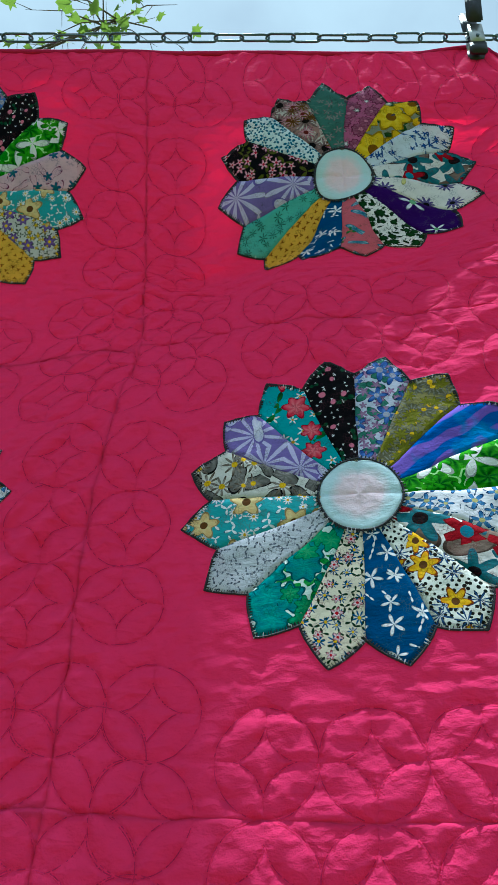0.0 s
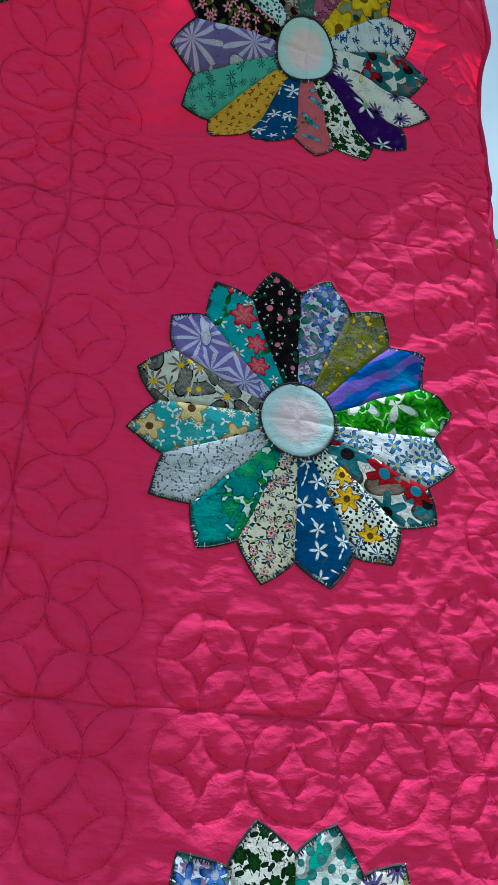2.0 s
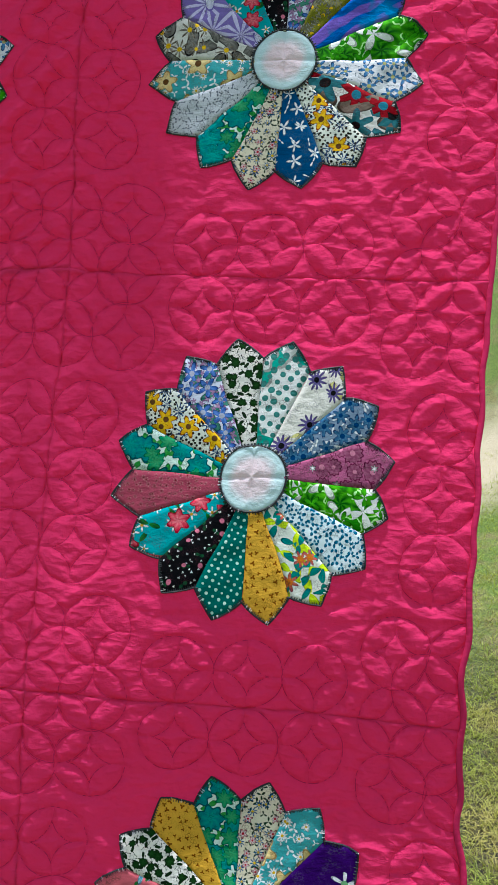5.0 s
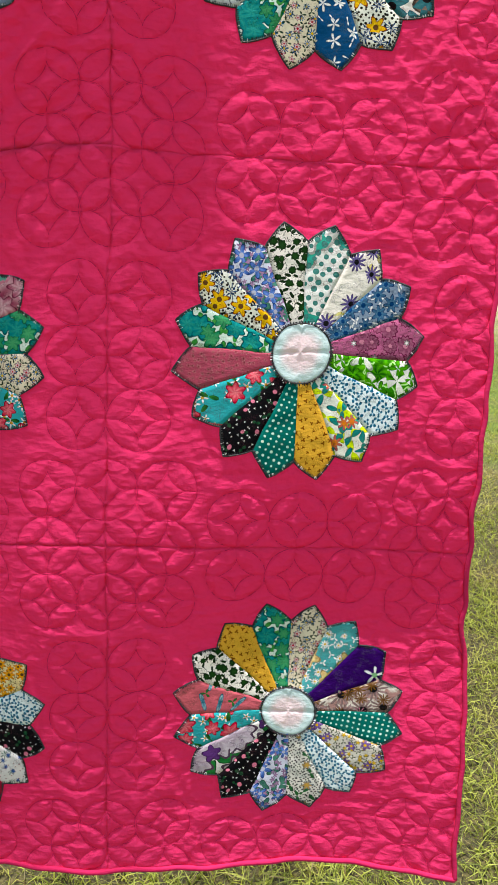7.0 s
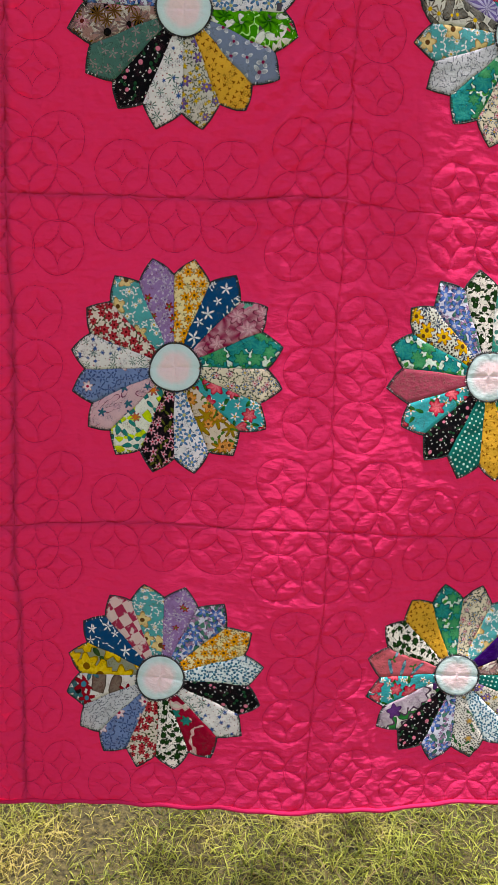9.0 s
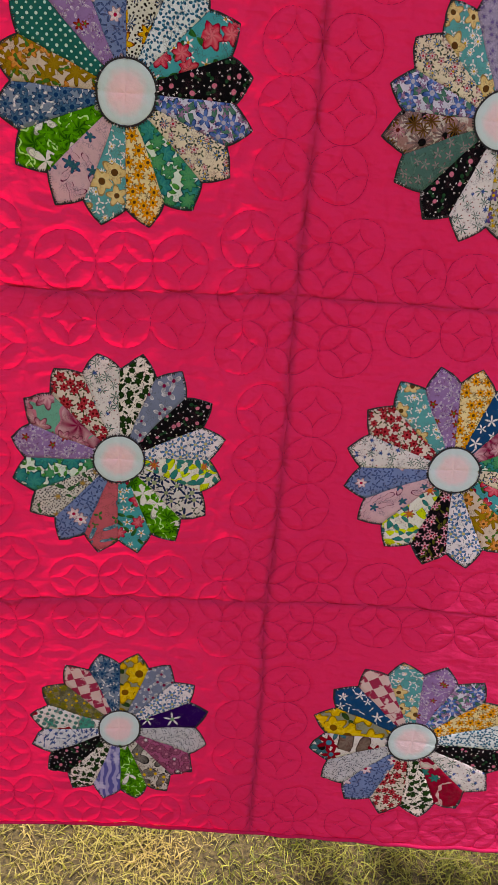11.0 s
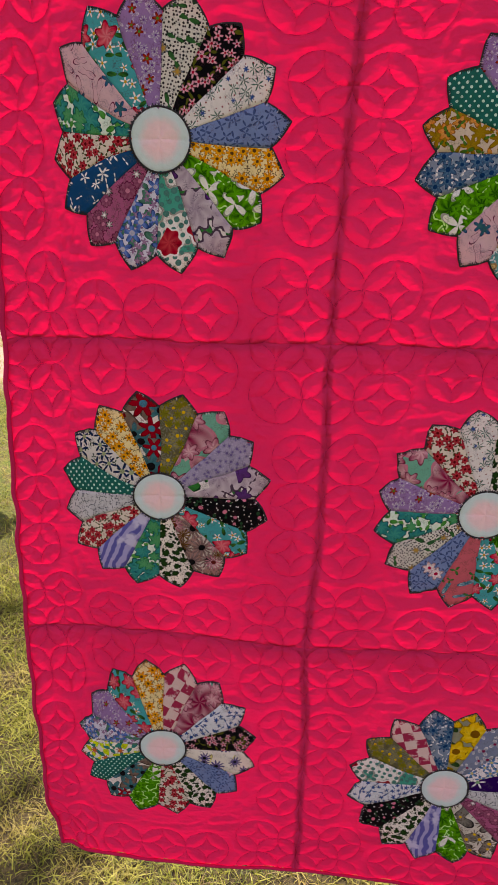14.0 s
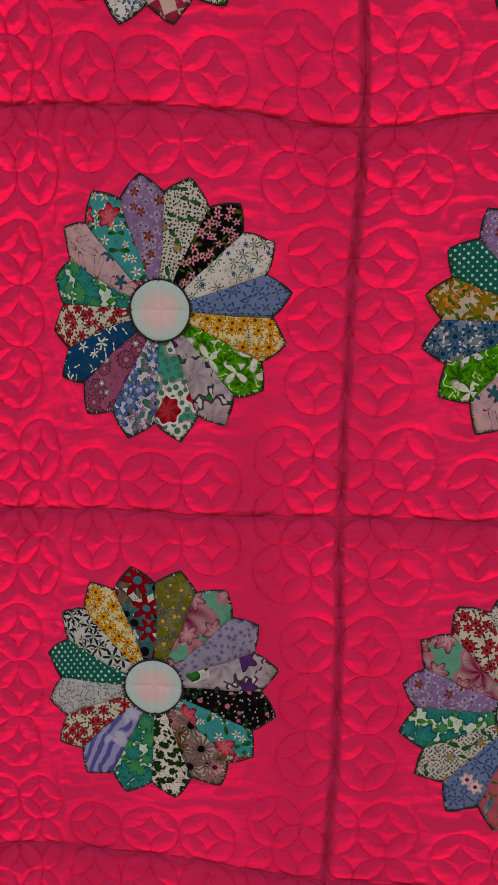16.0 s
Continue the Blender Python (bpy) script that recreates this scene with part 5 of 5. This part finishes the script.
# pond
wm, wnt, wb = material("pond_water", 0.06)
wb.inputs["Base Color"].default_value = (0.05, 0.07, 0.04, 1)
wb.inputs["IOR"].default_value = 1.33
bump(wnt, wb, noise_tex(wnt, coords(wnt), 3.0, 3), 0.15, 0.05)
wv = [(-300, 6.2, -0.44), (1.5, 6.2, -0.44), (1.5, 72, -0.44), (-300, 72, -0.44)]
tagged(new("water", mesh_from("water", wv, [(0, 1, 2, 3)], wm)), "calm greenish pond reflecting the pale sky", "pond", kind="structure")

# ---- trees ----
bark = plain("bark", (0.11, 0.085, 0.06), 0.9, 0, 0.45, 12, 0.8)
crown_mat = leaf_material("tree_leaves", (0.05, 0.10, 0.02), (0.19, 0.28, 0.05), (0.16, 0.28, 0.03))
maple_mat = leaf_material("maple_leaves", (0.09, 0.17, 0.03), (0.18, 0.28, 0.05), (0.26, 0.40, 0.05))
bush_mat = leaf_material("bush_leaves", (0.05, 0.10, 0.02), (0.20, 0.28, 0.06), (0.16, 0.26, 0.04))


def leaf_cloud(centres, radii, n, size, seed, squash=0.8):
    """Vertices and faces of many small folded leaves in clumps."""
    r = np.random.RandomState(seed)
    pick = r.randint(0, len(centres), n)
    d = r.normal(size=(n, 3))
    d /= np.linalg.norm(d, axis=1)[:, None]
    rad = np.array(radii)[pick][:, None] * (0.45 + 0.6 * r.rand(n, 1) ** 0.6)
    c = np.array(centres)[pick] + d * rad * np.array([1, 1, squash])
    a = r.normal(size=(n, 3))
    a /= np.linalg.norm(a, axis=1)[:, None]
    b = np.cross(a, r.normal(size=(n, 3)))
    b /= np.linalg.norm(b, axis=1)[:, None]
    s = size * r.uniform(0.6, 1.3, (n, 1))
    P = np.stack([c - a * s, c + b * s * 0.5, c + a * s, c - b * s * 0.5], 1).reshape(-1, 3)
    base = (np.arange(n) * 4)[:, None]
    return P, [tuple(q) for q in (base + [0, 1, 2]).tolist()] + [tuple(q) for q in (base + [0, 2, 3]).tolist()]


def tree(x, y, height, spread, seed, leaves=5000, leaf=0.11, label="leafy green tree with a dark trunk", low=0.3):
    r = random.Random(seed)
    z0 = float(ground_height(np.array([x]), np.array([y]))[0])
    t = thing("tree", label, "tree", (x, y, z0), "trees round the lawn")
    trunk_top = height * 0.55
    pts = [(0.12 * math.sin(k * 1.3 + seed), 0.1 * math.cos(k * 1.7 + seed), trunk_top * k / 7 - (0.1 if k == 0 else 0)) for k in range(8)]
    v, f = tube(pts, [height * 0.028 * (1.25 - 0.12 * k) for k in range(8)], 10)
    cents, rads = [], []
    for k in range(15):
        a = k * 2.4 + r.uniform(-0.4, 0.4)
        zz = height * (low + (0.94 - low) * (k + 0.5) / 15)
        out = spread * (0.35 + 0.65 * math.sin(math.pi * min(1, (zz / height - low + 0.12) / (1.12 - low)))) * r.uniform(0.45, 0.85)
        tip = (out * math.cos(a), out * math.sin(a), zz)
        s0 = (0, 0, min(trunk_top, zz * 0.72))
        mid = tuple((p + q) / 2 + r.uniform(-0.15, 0.15) for p, q in zip(s0, tip))
        lv, lf = tube([s0, mid, tip], [height * 0.011, height * 0.007, height * 0.003], 6)
        f += [tuple(i + len(v) for i in q) for q in lf]
        v = list(v) + list(lv)
        cents.append(tip)
        rads.append(spread * r.uniform(0.26, 0.42))
    child("trunk", mesh_from("trunk", v, f, bark), t)
    P, F = leaf_cloud(cents, rads, leaves, leaf, seed)
    child("crown", mesh_from("crown", P, F, crown_mat, False), t)
    return t


# right of the lawn, beyond the fence
for x, y, h, s, sd_ in ((8.8, 18.0, 7.0, 2.9, 1), (5.4, 20.5, 7.0, 3.0, 2), (12.4, 17, 6.8, 2.8, 3), (15.0, 14.5, 6.4, 2.6, 4), (10.8, 24, 8.6, 3.4, 5), (17.5, 20, 8.4, 3.6, 6)):
    tree(x, y, h, s, sd_, 7000, 0.15, low=0.12)
# far bank of the pond
for k in range(12):
    tree(-62 + k * 6.2, 74 + 5 * math.sin(k * 2.1), 4.4 + 1.2 * math.sin(k * 1.7), 4.0, 20 + k, 2600, 0.3, "round leafy tree on the far bank of the pond", 0.12)


def shrub(x, y, z, size, seed, label="leafy green shrub on the far bank"):
    b = thing("bush", label, "bush", (x, y, z), "bushes along the bank")
    r = random.Random(seed)
    stems_v, stems_f = [], []
    cents, rads = [], []
    for k in range(9):
        a = k * 2.4
        tip = (size * 0.6 * math.cos(a) * r.uniform(0.4, 1), size * 0.6 * math.sin(a) * r.uniform(0.4, 1), size * r.uniform(0.4, 1.0))
        v, f = tube([(0.03 * math.cos(a), 0.03 * math.sin(a), -0.05), tip], [0.02 * size, 0.008 * size], 5)
        stems_f += [tuple(i + len(stems_v) for i in q) for q in f]
        stems_v += list(v)
        cents.append(tip)
        rads.append(size * r.uniform(0.28, 0.42))
    child("stem", mesh_from("stem", stems_v, stems_f, bark), b)
    P, F = leaf_cloud(cents, rads, 1300, size * 0.07, seed)
    child("foliage", mesh_from("foliage", P, F, bush_mat, False), b)


for k in range(7):
    shrub(-9.0 + k * 1.7 - (k % 2) * 0.5, 66 + (k % 3), 0, 2.6 + (k % 3) * 0.6, 60 + k)


# maples: one whose branch hangs behind the chain, one added unseen for dappled shade
def maple_leaf(v, f, at, normal, size, spin):
    n = Vector(normal).normalized()
    s = n.cross(Vector((0.3, 0.2, 1))).normalized()
    u = s.cross(n)
    base = len(v)
    prof = ((0, -0.5), (0.22, -0.30), (0.50, -0.35), (0.36, -0.12), (0.62, 0.12), (0.30, 0.12), (0.22, 0.34), (0, 0.62), (-0.22, 0.34), (-0.30, 0.12), (-0.62, 0.12), (-0.36, -0.12), (-0.50, -0.35), (-0.22, -0.30))
    cs, sn = math.cos(spin), math.sin(spin)
    v.append(Vector(at))
    for a, b in prof:
        x, y = a * cs - b * sn, a * sn + b * cs
        v.append(Vector(at) + (s * x + u * y) * size + n * (abs(a) * -0.25 * size))
    m = len(prof)
    f += [(base, base + 1 + k, base + 1 + (k + 1) % m) for k in range(m)]


def maple(x, y, limbs, seed, label):
    t = thing("tree", label, "tree", (x, y, 0), "trees round the lawn")
    r = random.Random(seed)
    v, f = tube([(0, 0, -0.1), (0.05, 0.02, 1.5), (0.0, -0.1, 3.2), (0.15, -0.2, 5.0), (0.2, -0.3, 7.5), (0.1, -0.4, 9.4)], [0.30, 0.25, 0.22, 0.19, 0.14, 0.08], 12)
    v = list(v)
    lv, lf = [], []

    def limb(pts, r0, n, size, tail=False):
        bv, bf = tube(pts, [r0 * (1 - 0.8 * k / (len(pts) - 1)) for k in range(len(pts))], 6)
        f.extend([tuple(i + len(v) for i in q) for q in bf])
        v.extend(bv)
        for k in range(n):
            i = len(pts) - 2 if tail and len(pts) > 3 else r.randrange(len(pts) - 1) if len(pts) < 4 else r.randrange(1, len(pts) - 1)
            p = Vector(pts[i]).lerp(Vector(pts[i + 1]), r.random())
            side = Vector((r.gauss(0, 1), r.gauss(0, 1), r.gauss(-0.4, 0.7))).normalized()
            q = p + side * r.uniform(0.06, 0.22)
            bv, bf = tube([p, q], [0.003, 0.0015], 3)
            f.extend([tuple(i + len(v) for i in w) for w in bf])
            v.extend(bv)
            maple_leaf(lv, lf, q + side * size * 0.4, Vector((r.gauss(0, 0.6), r.gauss(0, 0.6), 1)), size * r.uniform(0.7, 1.25), r.uniform(0, 6.28))
    o = Vector((x, y, 0))
    for tip, base_z, n, size, spread in limbs:
        b = Vector((0.05, -0.1, base_z))
        e = Vector(tip) - o
        pts = [b.lerp(e, k / 6) + Vector((0, 0, 0.35 * math.sin(math.pi * k / 6))) + Vector((r.uniform(-.06, .06), r.uniform(-.06, .06), r.uniform(-.06, .06))) for k in range(7)]
        fine = spread < 0.5
        limb(pts, (0.03 if fine else 0.05) if n else 0.02, n, size, fine)
        for k in range(5):
            p = pts[6 if fine else 2 + k % 5]
            q = p + Vector((r.uniform(-spread, spread) * (1.6 if fine else 1), r.uniform(-spread, spread), r.uniform(-spread, spread) * 0.5))
            limb([p, p.lerp(q, 0.5) + Vector((0, 0, 0.06)), q], 0.006 if fine else 0.014, n // 5, size)
    child("trunk", mesh_from("trunk", v, f, bark), t)
    child("crown", mesh_from("crown", lv, lf, maple_mat, False), t)


# ends of the limbs, in the world, where they leave the trunk, and leaves on each
maple(-5.5, 5.4, [((-0.05, 2.13, 5.40), 6.0, 20, 0.08, 0.3), ((-0.2, 2.2, 5.55), 6.4, 14, 0.08, 0.3), ((-1.57, 2.24, 2.55), 3.6, 0, 0.1, 0.3)], 3,
      "tall maple whose leafy branch hangs over the chain")
SX, SY = TO_SUN.x / TO_SUN.z, TO_SUN.y / TO_SUN.z
# limbs of an added, unseen maple, set along the sun's rays to cast shade
OVERHEAD = [((x + SX * (9 - z), SY * (9 - z), 9.0), 8.4, n, 0.085, 0.30) for x, z, n in ((0.25, 0.55, 9), (0.5, 0.8, 5), (-0.4, 0.8, 3), (-0.75, 1.4, 5), (0.86, 0.9, 3))]
OVERHEAD += [((x + SX * 8.7, y + SY * 8.7, 8.5), 7.4, 24, 0.1, 0.49) for x, y in ((-1.35, 0.4), (-1.75, 0.5), (-1.9, 1.2), (-0.9, 1.6), (-0.2, 1.0), (-3.0, 2.2))]
OVERHEAD += [((0.08 + 0.1 * k + SX * 6.9, SY * 6.9 + 0.03, 9.0), 8.4, 12, 0.085, 0.08) for k in range(8)]
maple(-6.6, -3.2, OVERHEAD, 7, "tall unseen maple added to dapple the quilt and lawn with shade")


# ---- fence, trailer, swing ----
grey_wood = plain("weathered_wood", (0.33, 0.31, 0.28), 0.85, 0, 0.35, 9, 0.5)
black_paint = plain("black_paint", (0.012, 0.012, 0.013), 0.4, 0, 0.4, 20, 0.2)


def zg(x, y):
    return float(ground_height(np.array([float(x)]), np.array([float(y)]))[0])


fence = thing("fence", "weathered grey wooden post-and-rail fence", "fence", (0, 0, 0))
px_ = [4.2 + 2.4 * k for k in range(9)]
for k, x in enumerate(px_):
    y = 14.4
    part("post", box_bm(0.11, 0.11, 1.4, (x, y, zg(x, y) + 0.6), 0.01), grey_wood, fence)
    if k:
        x0 = px_[k - 1]
        for h in (0.35, 0.75, 1.12):
            p, q = Vector((x0, y - 0.07, zg(x0, y) + h)), Vector((x, y - 0.07, zg(x, y) + h))
            d = q - p
            m = Matrix.Translation((p + q) / 2) @ d.to_track_quat('X', 'Z').to_matrix().to_4x4()
            bm = box_bm(d.length, 0.03, 0.12, (0, 0, 0), 0.006)
            bm.transform(m)
            part("rail", bm, grey_wood, fence)

tx, ty = 7.6, 12.8
trailer = thing("trailer", "low flatbed trailer with a grey plank deck and black tyre", "trailer", (tx, ty, zg(tx, ty)), turn=12)
for k in range(7):
    part("deck_plank", box_bm(3.2, 0.19, 0.04, (0, -0.6 + 0.2 * k, 0.66), 0.006), grey_wood, trailer)
for s in (-1, 1):
    part("frame_rail", box_bm(3.2, 0.06, 0.12, (0, s * 0.55, 0.578), 0.008), black_paint, trailer)
    w = part("wheel", cyl_bm(0.29, 0.18, (-0.7, s * 0.74, 0.285), 'Y', 28, bevel=0.04), black_rubber, trailer, "black rubber tyre")
    part("rim", cyl_bm(0.15, 0.19, (-0.7, s * 0.74, 0.285), 'Y', 20, bevel=0.01), bright_metal, w, "pale steel rim")
part("axle", cyl_bm(0.035, 1.36, (-0.7, 0, 0.285), 'Y', 12), black_paint, trailer)


# a basket of flowers hung from the maple's low branch
hook = Vector((-1.57, 2.26, 2.50))
basket = thing("hanging_basket", "black hanging flower basket on thin chains with yellow-green plants", "planter", (hook.x, hook.y, 1.28))
bm = bmesh.new()
rings = [(0.0, -0.02), (0.09, -0.02), (0.135, 0.06), (0.165, 0.16), (0.178, 0.19), (0.178, 0.215), (0.165, 0.215), (0.150, 0.17), (0.0, 0.165)]
prev = None
for r, z in rings:
    cur = [bm.verts.new((max(r, 0.001) * math.cos(2 * math.pi * k / 28), max(r, 0.001) * math.sin(2 * math.pi * k / 28), z)) for k in range(28)]
    if prev:
        for k in range(28):
            bm.faces.new((prev[k], prev[(k + 1) % 28], cur[(k + 1) % 28], cur[k]))
    prev = cur
part("pot", bm, black_paint, basket, "black bowl-shaped pot")
v, f = tube([(0.184 * math.cos(2 * math.pi * k / 32), 0.184 * math.sin(2 * math.pi * k / 32), 0.205) for k in range(32)], 0.009, 8, True)
child("rim", mesh_from("rim", v, f, black_paint), basket)
for k in range(4):
    a = 2 * math.pi * (k + 0.3) / 4
    p, q = Vector((0.18 * math.cos(a), 0.18 * math.sin(a), 0.21)), Vector((0, 0, hook.z - 1.28))
    v, f = [], []
    n = int((q - p).length / 0.017)
    ax = (q - p).normalized()
    for i in range(n):
        c = p.lerp(q, (i + 0.5) / n)
        s1 = ax.cross(Vector((math.cos(i * 1.57), math.sin(i * 1.57), 0.2))).normalized()
        lv, lf = tube([c + ax * 0.011 * math.cos(w) + s1 * 0.005 * math.sin(w) for w in [2 * math.pi * m / 8 for m in range(8)]], 0.0016, 4, True)
        f += [tuple(m + len(v) for m in t) for t in lf]
        v += lv
    child("hanger_chain", mesh_from("hanger_chain", v, f, black_paint), basket)
P, F = leaf_cloud([(0.06, 0.0, 0.24), (-0.07, 0.05, 0.25), (0.0, -0.08, 0.26), (0.09, 0.09, 0.23), (-0.09, -0.07, 0.23)], [0.09, 0.08, 0.09, 0.07, 0.08], 620, 0.026, 91)
child("plants", mesh_from("plants", P, F, leaf_material("basket_leaves", (0.10, 0.16, 0.03), (0.42, 0.42, 0.08), (0.3, 0.35, 0.05)), False), basket, "yellow-green leafy plants")
P, F = leaf_cloud([(0.18, 0.02, 0.12), (-0.17, 0.06, 0.10), (0.05, -0.18, 0.11)], [0.05, 0.05, 0.05], 60, 0.03, 92)
child("trailing_leaves", mesh_from("trailing_leaves", P, F, black_paint, False), basket, "dark trailing leaves")
